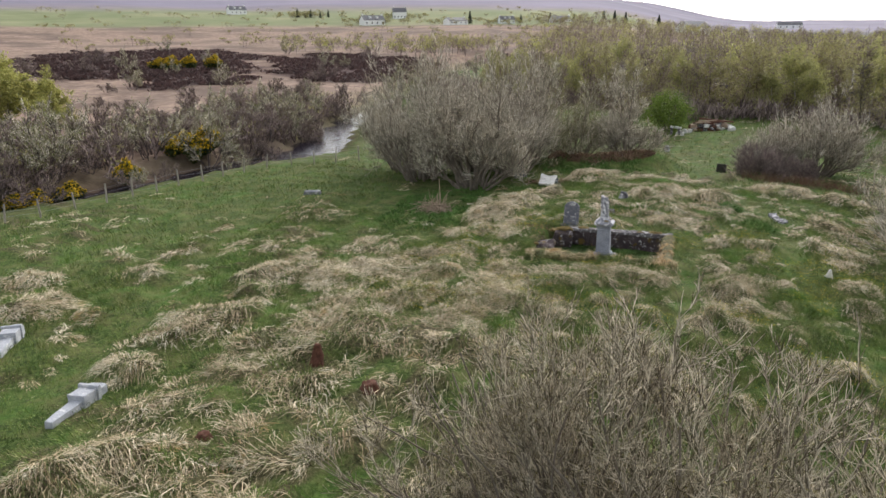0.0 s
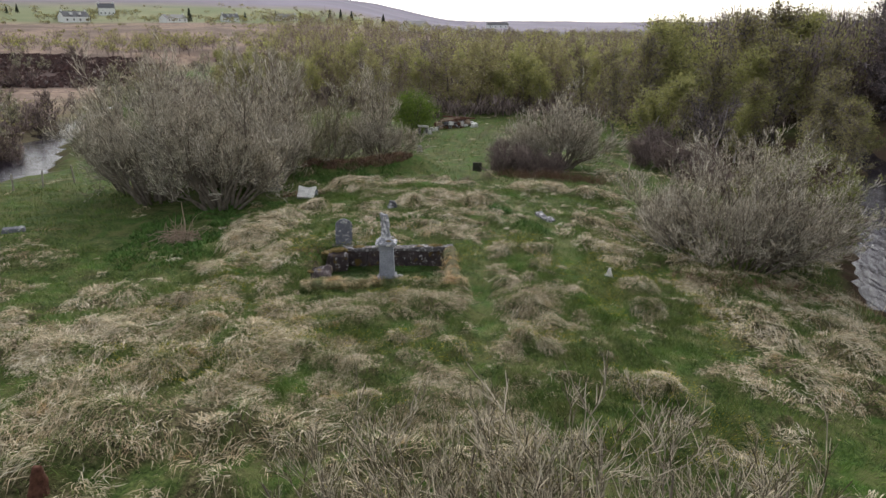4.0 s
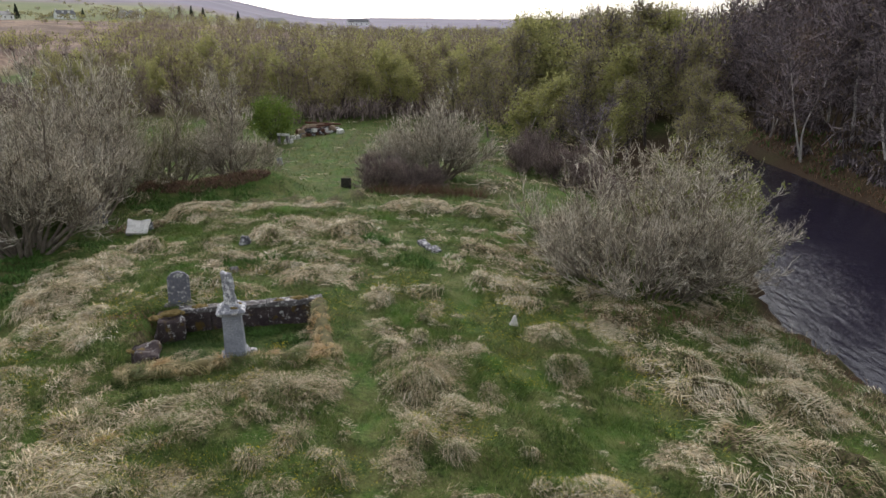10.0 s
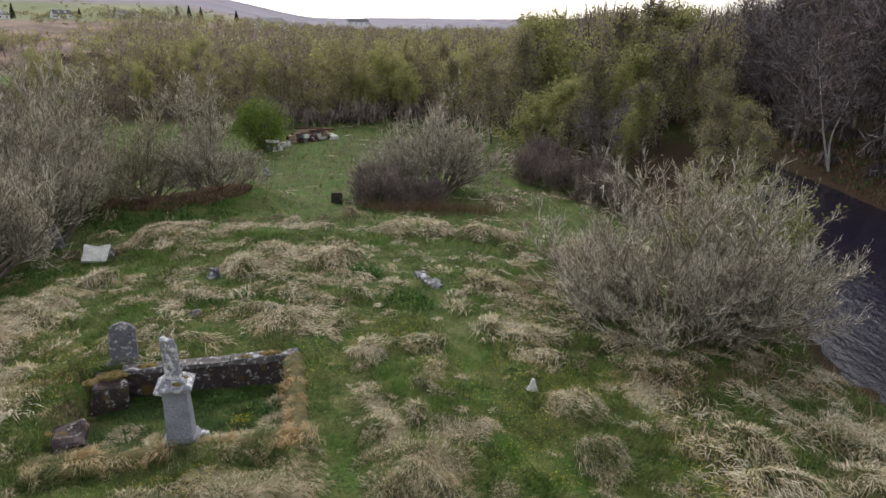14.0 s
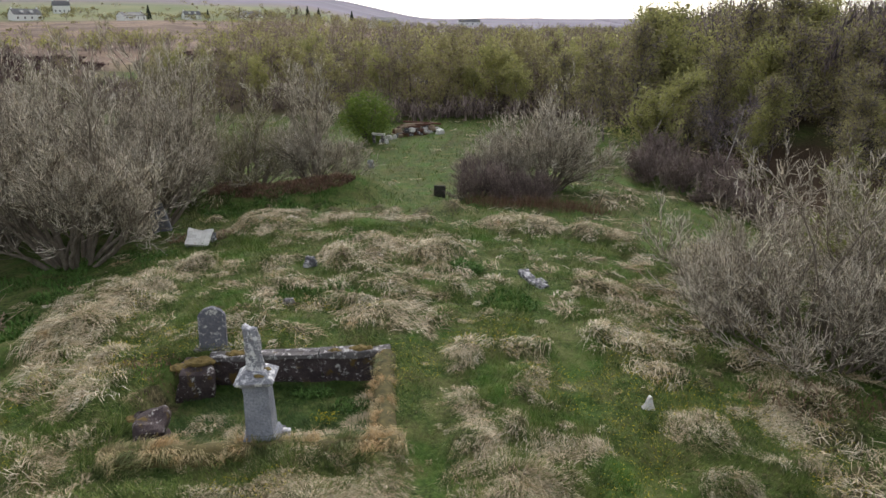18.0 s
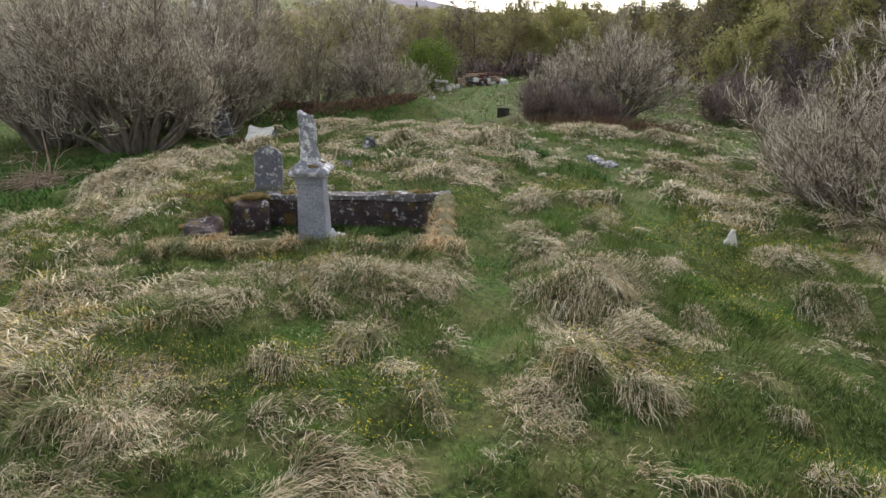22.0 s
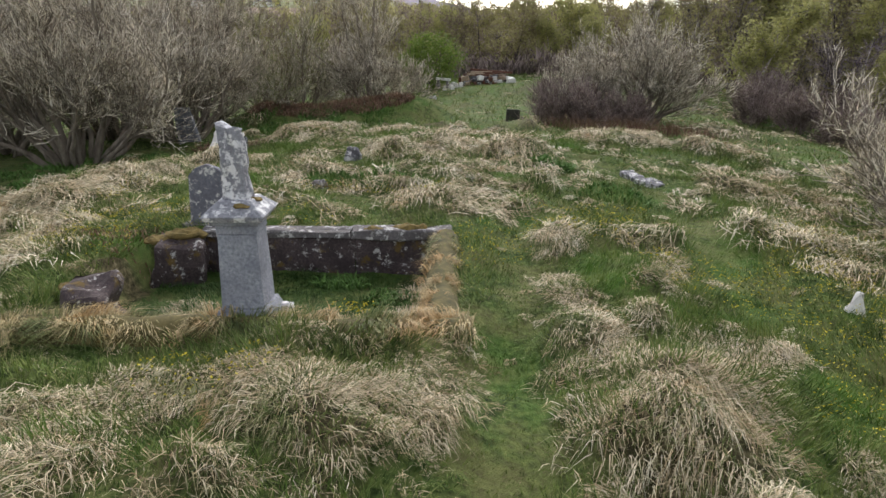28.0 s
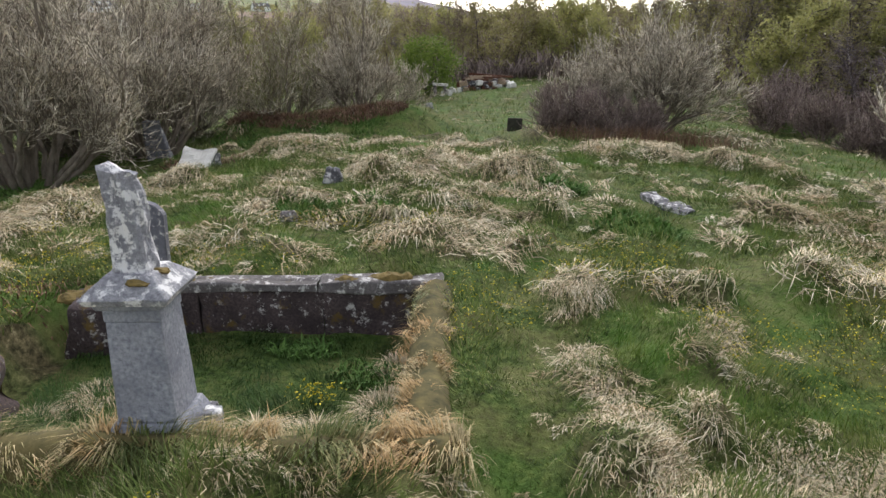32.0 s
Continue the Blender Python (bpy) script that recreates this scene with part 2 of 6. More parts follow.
WILLOW_LEAF = leaf_material("young_willow_leaves", (0.15, 0.17, 0.05), (0.32, 0.33, 0.12))
TAN_TWIG = twig_material("tan_willow_twigs", (0.085, 0.07, 0.04), (0.84, 0.74, 0.57))
BIRCH_BARK = bark_material("pale_birch_bark", (0.30, 0.26, 0.24), (0.78, 0.74, 0.70), 4.0)
LIME_LEAF = leaf_material("lime_green_spring_leaves", (0.25, 0.25, 0.09), (0.50, 0.48, 0.20))
DARK_BARK = bark_material("dark_tree_bark", (0.050, 0.040, 0.037), (0.16, 0.13, 0.12), 4.0)
PURPLE_TWIG = twig_material("purple_brown_twigs", (0.115, 0.085, 0.08), (0.45, 0.355, 0.325), 0.4)
GREY_TWIG = twig_material("grey_brown_twigs", (0.085, 0.07, 0.076), (0.36, 0.30, 0.31), 0.4)
RUSSET_LEAF = leaf_material("russet_hillside_leaves", (0.085, 0.065, 0.05), (0.20, 0.155, 0.10))
SPRING_LEAF = leaf_material("fresh_birch_leaves", (0.26, 0.26, 0.07), (0.54, 0.52, 0.18))
OLIVE_LEAF = leaf_material("olive_spring_leaves", (0.21, 0.19, 0.085), (0.44, 0.40, 0.19))
BRIGHT_LEAF = leaf_material("bright_hawthorn_leaves", (0.075, 0.125, 0.018), (0.21, 0.275, 0.05))
DARK_LEAF = leaf_material("dark_conifer_needles", (0.018, 0.028, 0.018), (0.055, 0.07, 0.04))
GRANITE = stone_material("grey_granite", (0.15, 0.158, 0.195), (0.42, 0.43, 0.475), (0.55, 0.55, 0.57), -0.5, 0.0)
LICHEN_STONE = stone_material("lichened_pale_stone", (0.14, 0.14, 0.165), (0.42, 0.42, 0.45), (0.72, 0.71, 0.72), 0.6, 0.12)
MOTTLED_STONE = stone_material("mottled_dark_stone", (0.05, 0.048, 0.055), (0.19, 0.185, 0.21), (0.58, 0.57, 0.58), 0.6, 0.1)
HEAD_STONE = stone_material("dark_slate_headstone", (0.10, 0.10, 0.12), (0.20, 0.20, 0.23), (0.60, 0.59, 0.56), 0.33, 0.05)
WALL_STONE = stone_material("dark_wall_stone", (0.028, 0.021, 0.022), (0.115, 0.085, 0.085), (0.46, 0.44, 0.42), 0.16, 0.66)
COPING_STONE = stone_material("weathered_coping", (0.075, 0.068, 0.068), (0.20, 0.18, 0.18), (0.55, 0.53, 0.52), 0.42, 0.5)
FALLEN_STONE = stone_material("pale_grey_granite", (0.30, 0.31, 0.34), (0.48, 0.49, 0.52), (0.62, 0.61, 0.60), 0.3, 0.0)
WHITE_STONE = stone_material("white_marble", (0.60, 0.58, 0.55), (0.82, 0.80, 0.77), (0.45, 0.40, 0.34), 0.1, 0.08)
BLACK_STONE = plain_material("blackened_stone", (0.018, 0.018, 0.014), (0.06, 0.056, 0.042), 0.9)
MOSS = plain_material("orange_moss", (0.085, 0.065, 0.022), (0.24, 0.17, 0.06), 0.95, 9)
RUST_STONE = plain_material("rust_brown_stone", (0.055, 0.022, 0.014), (0.16, 0.07, 0.045), 0.9, 10)
POST_WOOD = plain_material("weathered_wood", (0.20, 0.17, 0.14), (0.42, 0.38, 0.33), 0.9, 12)
DEAD_WOOD = plain_material("bleached_dead_branches", (0.22, 0.15, 0.10), (0.46, 0.36, 0.27), 0.9, 9)
WIRE = plain_material("galvanised_wire", (0.20, 0.20, 0.20), (0.32, 0.32, 0.32), 0.5, 20, 0.8)
WHITE_WALL = plain_material("white_render", (0.80, 0.80, 0.78), (0.88, 0.88, 0.86), 0.85, 2)
SLATE = plain_material("slate_roof", (0.05, 0.05, 0.06), (0.12, 0.12, 0.13), 0.6, 2)
DARK_GLASS = plain_material("dark_window_glass", (0.02, 0.02, 0.025), (0.05, 0.05, 0.06), 0.15, 2)

# ---- building helpers ----


def mesh_from(name, verts, faces, material):
    """A mesh from arrays of places and of triangles or quads."""
    verts, faces = np.asarray(verts, np.float32).reshape(-1, 3), np.asarray(faces, np.int32)
    mesh = bpy.data.meshes.new(name)
    mesh.vertices.add(len(verts))
    mesh.vertices.foreach_set("co", verts.ravel())
    n, k = faces.shape
    mesh.loops.add(n * k)
    mesh.loops.foreach_set("vertex_index", faces.ravel())
    mesh.polygons.add(n)
    mesh.polygons.foreach_set("loop_start", np.arange(0, n * k, k, dtype=np.int32))
    mesh.update(calc_edges=True)
    mesh.materials.append(material)
    return mesh


def part(name, bm, material, parent, label=""):
    """Links a bmesh as one mesh object under a thing."""
    mesh = bpy.data.meshes.new(name)
    bm.to_mesh(mesh)
    bm.free()
    mesh.materials.append(material)
    ob = new(name, mesh)
    ob.parent = parent
    return tagged(ob, label)


def array_part(name, arrays, material, parent, label="", smooth=False):
    ob = new(name, mesh_from(name, *arrays, material))
    ob.parent = parent
    if smooth:
        ob.data.polygons.foreach_set("use_smooth", np.ones(len(ob.data.polygons), bool))
    return tagged(ob, label)


def thing(name, m, label, category, group="", kind=""):
    ob = new(name)
    ob.matrix_basis = m
    ob.empty_display_size = 0.2
    return tagged(ob, label, category, group, kind)


def block(bm, size, m=None, bevel=0.0, segments=2, taper=1.0):
    """A box on its base, tapered towards its top, with bevelled edges."""
    w, d, h = size
    made = bmesh.ops.create_cube(bm, size=1.0)["verts"]
    for v in made:
        k = taper if v.co.z > 0 else 1.0
        v.co = Vector((v.co.x * w * k, v.co.y * d * k, (v.co.z + 0.5) * h))
    if bevel:
        edges = list({e for v in made for e in v.link_edges})
        out = bmesh.ops.bevel(bm, geom=edges, offset=bevel, segments=segments, affect="EDGES", profile=0.6)
        made = list({v for f in out["faces"] for v in f.verts} | {v for v in made if v.is_valid})
    if m is not None:
        bmesh.ops.transform(bm, matrix=m, verts=[v for v in made if v.is_valid])
    return made


def rough(bm, amount, scale, cuts=0, seed=0.0):
    """Cuts a shape finer and gives it an uneven, weathered face."""
    if cuts:
        bmesh.ops.subdivide_edges(bm, edges=bm.edges[:], cuts=cuts, use_grid_fill=True)
    bm.normal_update()
    for v in bm.verts:
        p = v.co * scale + Vector((seed, seed * 0.7, -seed))
        v.co += v.normal * amount * noise.noise(p) + Vector((0, 0, 0.3 * amount * noise.noise(p * 2.1)))
    return bm


def sticks(p0, p1, r0, r1, sides=3):
    """Arrays of tapered sticks from p0 to p1."""
    p0, p1 = np.asarray(p0, float), np.asarray(p1, float)
    n = len(p0)
    r0, r1 = np.broadcast_to(r0, n), np.broadcast_to(r1, n)
    way = p1 - p0
    way /= np.linalg.norm(way, axis=1, keepdims=True) + 1e-9
    helper = np.where(np.abs(way[:, 2:3]) > 0.9, [[1.0, 0, 0]], [[0, 0, 1.0]])
    a = np.cross(way, helper)
    a /= np.linalg.norm(a, axis=1, keepdims=True) + 1e-9
    b = np.cross(way, a)
    turns = np.arange(sides) * 2 * np.pi / sides
    ring = np.cos(turns)[None, :, None] * a[:, None] + np.sin(turns)[None, :, None] * b[:, None]
    verts = np.concatenate([p0[:, None] + ring * r0[:, None, None], p1[:, None] + ring * r1[:, None, None]], 1)
    k = np.arange(sides)
    face = np.stack([k, (k + 1) % sides, (k + 1) % sides + sides, k + sides], 1)
    faces = (face[None] + (np.arange(n) * 2 * sides)[:, None, None]).reshape(-1, 4)
    return verts.reshape(-1, 3), faces


def grow(start, way, length, r0, r1, steps, wander, lift, g):
    """Grows crooked shoots. Returns the sticks' ends and radii, and for each shoot its nodes and ways."""
    n = len(start)
    pos, way = np.array(start, float), np.array(way, float)
    length = np.broadcast_to(length, n)
    r0, r1 = np.broadcast_to(r0, n), np.broadcast_to(r1, n)
    nodes, ways, ends = [pos.copy()], [way.copy()], []
    for s in range(steps):
        way = way + g.normal(0, wander, (n, 3)) + np.array([0, 0, lift])
        way /= np.linalg.norm(way, axis=1, keepdims=True)
        then = pos + way * (length / steps)[:, None]
        ra, rb = r0 + (r1 - r0) * s / steps, r0 + (r1 - r0) * (s + 1) / steps
        ends.append((pos, then, ra, rb))
        pos = then
        nodes.append(pos.copy())
        ways.append(way.copy())
    joined = [np.concatenate([e[i] for e in ends]) for i in range(4)]
    return joined, np.stack(nodes, 1), np.stack(ways, 1)


def sprout(nodes, ways, count, spread, low, g):
    """Picks places along shoots for the next order of shoots, with ways that fork off."""
    n, k, _ = nodes.shape
    which = np.repeat(np.arange(n), count)
    along = (low + (1 - low) * g.random(len(which))) * (k - 1)
    i = np.minimum(along.astype(int), k - 2)
    f = (along - i)[:, None]
    start = nodes[which, i] * (1 - f) + nodes[which, i + 1] * f
    way = ways[which, i + 1] + g.normal(0, spread, (len(which), 3))
    return start, way / np.linalg.norm(way, axis=1, keepdims=True), along / (k - 1)


def leaf_cards(centres, size, g, flat=0.0):
    """Small leaves, each one a bent pair of triangles, scattered round the given places."""
    n = len(centres)
    a = g.normal(size=(n, 3))
    a[:, 2] *= 1 - flat
    a /= np.linalg.norm(a, axis=1, keepdims=True)
    b = np.cross(a, g.normal(size=(n, 3)))
    b /= np.linalg.norm(b, axis=1, keepdims=True) + 1e-9
    s = (size * (0.6 + 0.8 * g.random(n)))[:, None]
    verts = np.stack([centres - a * s, centres + b * s * 0.45, centres + a * s, centres - b * s * 0.45], 1)
    faces = np.arange(4 * n).reshape(n, 4)
    return verts.reshape(-1, 3), faces


# ---- the lie of the land ----
NEAR_EDGE = np.array([(-60, 20), (-20, 15.5), (0, 13.8), (12, 13.0), (15, 12.6), (18, 11.9), (21, 12.3), (30, 16.0), (46, 21.3), (58, 23.3), (80, 27), (120, 40), (200, 90)])
FAR_EDGE = np.array([(-60, 34), (-20, 28), (0, 26), (20, 25.2), (44, 25.0), (54, 24.8), (60, 26.0), (80, 30), (120, 44), (200, 95)])
BURN = np.array([(-60, -46), (-10, -41), (20, -40.0), (33, -39.5), (48, -48.5), (75, -62), (140, -90), (300, -140)])
WATER_Z = -2.6
FAR_LEFT = np.array([(0, -1.4), (90, -1.6), (130, -0.9), (200, 0.9), (260, 2.4), (320, 4.8), (420, 10.5), (520, 19), (700, 33), (1000, 50), (1600, 72), (2600, 130), (3600, 150)])
FAR_MID = np.array([(0, -1.4), (90, -1.6), (200, -0.6), (300, 0.5), (420, 2), (700, 5), (1500, 12), (2400, 24), (3600, 30)])
# centre lines of the trodden green paths: x, y
PATHS = [
    ([(-1.3, 5.0), (-1.7, 8.9), (-2.0, 10.4), (-2.3, 12.8), (-2.6, 15.0), (-2.0, 18.0), (-2.5, 22.0), (-4.5, 28.0), (-7.2, 34.8), (-10.2, 39.9), (-11.5, 46.0)], 0.42),
    ([(4.2, 6.0), (2.5, 9.9), (1.7, 11.5), (0.9, 13.8), (0.2, 16.7), (-1.0, 20.6), (-2.0, 22.3)], 0.5),
    ([(-12.6, -7.5), (-13.4, -5.2), (-14.9, -3.0), (-16.2, -0.6), (-17.8, 2.0), (-21.0, 7.5), (-23.4, 12.0)], 0.8),
    ([(-7.6, 3.5), (-8.0, 7.0), (-9.9, 10.5), (-12.5, 13.5)], 0.4),
]
# straw-covered hummocks: x, y and half their extent in x and y
HUMMOCKS_BEHIND = [
    (-11.3, 26.4, 1.13, 1.92), (-6.0, 21.5, 1.16, 1.98), (-3.6, 22.5, 1.07, 1.66), (-4.4, 16.4, 0.77, 1.22), (-0.6, 15.5, 0.82, 0.41), (1.7, 16.8, 0.78, 0.84), (-2.0, 14.9, 0.45, 0.72), (2.8, 12.9, 0.67, 0.62),
    (5.3, 15.2, 0.75, 0.68), (2.9, 34.6, 1.17, 1.98), (-1.4, 26.9, 1.36, 1.21), (1.5, 20.0, 0.98, 0.55), (1.6, 26.6, 1.08, 0.82), (2.5, 15.3, 0.73, 0.37), (-12.1, 17.0, 1.3, 2.22), (-9.3, 12.3, 0.62, 0.94),
    (-11.2, 11.9, 0.73, 1.15), (-10.8, 20.2, 0.94, 0.47), (-5.0, 29.4, 0.88, 1.48),
]
HUMMOCKS_SLOPE = [
    (-1.3, 11.4, 0.43, 0.72), (-0.4, 9.7, 0.84, 0.95), (-0.7, 9.4, 0.32, 0.39), (0.3, 8.5, 0.37, 0.55), (-0.5, 7.5, 0.27, 0.44), (0.2, 6.8, 0.18, 0.16), (-4.0, 10.0, 0.54, 0.58), (-2.9, 10.2, 0.63, 0.49),
    (-3.8, 7.9, 0.37, 0.3), (-1.8, 7.1, 0.26, 0.26), (-3.3, 6.0, 0.24, 0.12), (-3.2, 5.4, 0.28, 0.26), (-2.6, 5.0, 0.37, 0.24), (-2.0, 5.8, 0.34, 0.17), (-4.8, 4.8, 0.3, 0.29), (-3.8, 5.0, 0.34, 0.24),
    (-3.7, 4.3, 0.31, 0.16), (-1.2, 5.3, 0.26, 0.33), (1.1, 12.5, 0.18, 0.25), (-10.0, 13.1, 0.46, 0.78), (-3.3, 9.0, 0.96, 0.79), (-1.2, 7.1, 0.16, 0.27), (-2.8, 7.2, 0.27, 0.3),
]
HUMMOCKS_BANK = [
    (2.8, 9.3, 0.57, 0.74), (-0.4, 7.0, 0.36, 0.45), (6.0, 11.9, 0.83, 0.76), (5.9, 14.1, 0.54, 0.33), (6.4, 10.2, 0.93, 1.0), (6.6, 8.5, 0.88, 0.6), (2.6, 5.8, 0.93, 0.56), (9.0, 10.9, 1.02, 1.08),
    (8.3, 8.0, 1.04, 0.8), (9.3, 13.2, 0.93, 1.01), (1.5, 7.8, 0.24, 0.12), (2.8, 9.3, 0.34, 0.57), (3.1, 11.1, 0.48, 0.65), (1.8, 7.2, 0.17, 0.14), (1.8, 6.0, 0.23, 0.12),
]
HUMMOCKS_RIDGE = [
    (-9.5, 9.1, 0.69, 1.17), (-7.7, 5.2, 0.83, 1.25), (-11.6, 14.9, 0.86, 1.45), (-9.3, 7.3, 0.7, 1.1), (-9.0, 5.7, 0.55, 0.7), (-22.1, 14.6, 1.16, 1.52), (-13.7, 8.5, 0.96, 0.9), (-10.8, 8.1, 0.88, 0.44),
    (-13.4, 4.6, 1.32, 0.97), (-15.0, 3.7, 0.96, 0.78), (-8.7, 1.2, 0.87, 0.88), (-7.0, 1.7, 0.7, 0.62), (-13.1, 0.7, 0.83, 0.92), (-5.0, 1.9, 0.54, 0.48), (-4.8, -0.1, 0.61, 0.31), (-7.9, -1.7, 0.38, 0.19),
    (-5.6, 4.9, 0.35, 0.47), (-4.3, 4.7, 0.67, 0.33), (-7.9, 12.2, 0.45, 0.6),
]
HUMMOCKS_FIELD = [
    (-13.9, -0.4, 0.9, 1.26), (-19.4, -1.9, 1.05, 1.03), (-13.1, -2.8, 0.99, 0.59), (-9.8, -6.7, 0.78, 0.76), (-9.1, -5.3, 0.79, 0.67), (-6.5, -4.2, 0.49, 0.31), (-5.3, -2.8, 0.61, 0.44), (-6.6, 1.3, 0.74, 0.59),
    (-7.6, 0.6, 0.9, 0.45), (-18.5, 2.6, 0.89, 0.74), (-13.9, 2.6, 0.97, 0.66), (-23.1, 0.1, 1.21, 0.81), (-17.4, -1.2, 0.6, 0.41), (-20.4, 12.7, 1.7, 1.49), (-10.3, -2.0, 0.76, 0.42), (-10.4, -3.7, 0.73, 0.47),
]
MON = Vector((-5.07, 10.77, 0))
TURN = 12.9
CU, SU = math.cos(radians(TURN)), math.sin(radians(TURN))
U0, U1, V0, V1 = -2.55, 2.15, -0.38, 3.5


def local(x, y):
    """Ground places in the enclosure's own axes, along its front and towards its back."""
    dx, dy = x - MON.x, y - MON.y
    return CU * dx + SU * dy, -SU * dx + CU * dy


def site(u, v, z=0.0):
    return Vector((MON.x + CU * u - SU * v, MON.y + SU * u + CU * v, z))


def smooth(a, b, x):
    t = np.clip((x - a) / (b - a), 0, 1)
    return t * t * (3 - 2 * t)


GRID = np.random.default_rng(3).random((256, 256))


def waves(x, y, scale, seed=0):
    """Smooth noise from 0 to 1 over the ground."""
    px, py = x / scale + 17.3 * seed + 500, y / scale + 9.1 * seed + 500
    ix, iy = np.floor(px).astype(int), np.floor(py).astype(int)
    fx, fy = px - ix, py - iy
    fx, fy = fx * fx * (3 - 2 * fx), fy * fy * (3 - 2 * fy)
    at = lambda i, j: GRID[i % 256, j % 256]
    return (at(ix, iy) * (1 - fx) + at(ix + 1, iy) * fx) * (1 - fy) + (at(ix, iy + 1) * (1 - fx) + at(ix + 1, iy + 1) * fx) * fy


def path_mask(x, y):
    out = np.zeros_like(x)
    for line, width in PATHS:
        for (ax, ay), (bx, by) in zip(line, line[1:]):
            t = np.clip(((x - ax) * (bx - ax) + (y - ay) * (by - ay)) / ((bx - ax) ** 2 + (by - ay) ** 2), 0, 1)
            d = np.hypot(x - ax - t * (bx - ax), y - ay - t * (by - ay))
            out = np.maximum(out, (1 - smooth(0.5 * width, 1.3 * width, d)) * (0.6 + 0.4 * smooth(0.3, 0.55, waves(x, y, 0.8, 15))))
    return out


def rect_gap(x, y):
    """Distance from the enclosure's wall line; negative inside."""
    u, v = local(x, y)
    return np.maximum(np.maximum(U0 - u, u - U1), np.maximum(V0 - v, v - V1))


def hummock(x, y):
    """Height of the tussocky hummocks over the turf."""
    out = np.zeros_like(x)
    near = (np.abs(x + 6) < 24) & (np.abs(y - 13) < 26)
    xs, ys = x[near], y[near]
    lump = 0.75 + 0.5 * waves(xs, ys, 0.45, 61)
    part_z = np.zeros_like(xs)
    for hx, hy, rx, ry in HUMMOCKS_BEHIND + HUMMOCKS_SLOPE + HUMMOCKS_BANK + HUMMOCKS_RIDGE + HUMMOCKS_FIELD:
        d2 = ((xs - hx) / rx) ** 2 + ((ys - hy) / ry) ** 2
        part_z = np.maximum(part_z, min(0.34, 0.06 + 0.26 * min(rx, ry)) * np.exp(-1.1 * d2 ** 1.4))
    out[near] = part_z * lump
    return out


def front_slope(x, y):
    """The worn slope in front of the enclosure, from 0 to 1."""
    return smooth(12, 9.5, y) * smooth(-13, -9, x) * smooth(1.5, -0.5, x)


def straw_mask(x, y):
    """How far withered straw covers the turf, from 0 to 1."""
    lumps = 0.22 * waves(x, y, 2.8, 1) + 0.36 * waves(x, y, 0.8, 2) + 0.42 * waves(x, y, 0.34, 3)
    slope = front_slope(x, y)
    bank = smooth(2.5, 5, x) * smooth(24, 15, y)
    s = 0.9 * smooth(0.585, 0.67, lumps + 0.16 * slope + 0.06 * bank + 0.02 * smooth(8, 4, y) - 0.03 * smooth(-13, -16, x))
    s = np.maximum(s, smooth(0.035, 0.10, hummock(x, y)) * (0.45 + 0.55 * smooth(0.28, 0.5, waves(x, y, 0.5, 13))))
    s = s * (1 - 0.95 * path_mask(x, y))
    gap = rect_gap(x, y)
    s = np.where(gap < -0.25, s * 0.25, s)
    s = s * (1 - 0.7 * smooth(0.25, 0.45, gap) * smooth(1.05, 0.8, gap))
    green_left = (1 - smooth(-14.5, -12.5, x)) * smooth(9, 12, y) * (1 - smooth(20, 30, y))
    s = s * (1 - 0.7 * green_left)
    lawn = smooth(30, 36, y) * (1 - smooth(-2, 4, x)) * smooth(-40, -30, x)
    return s * (1 - 0.35 * lawn)


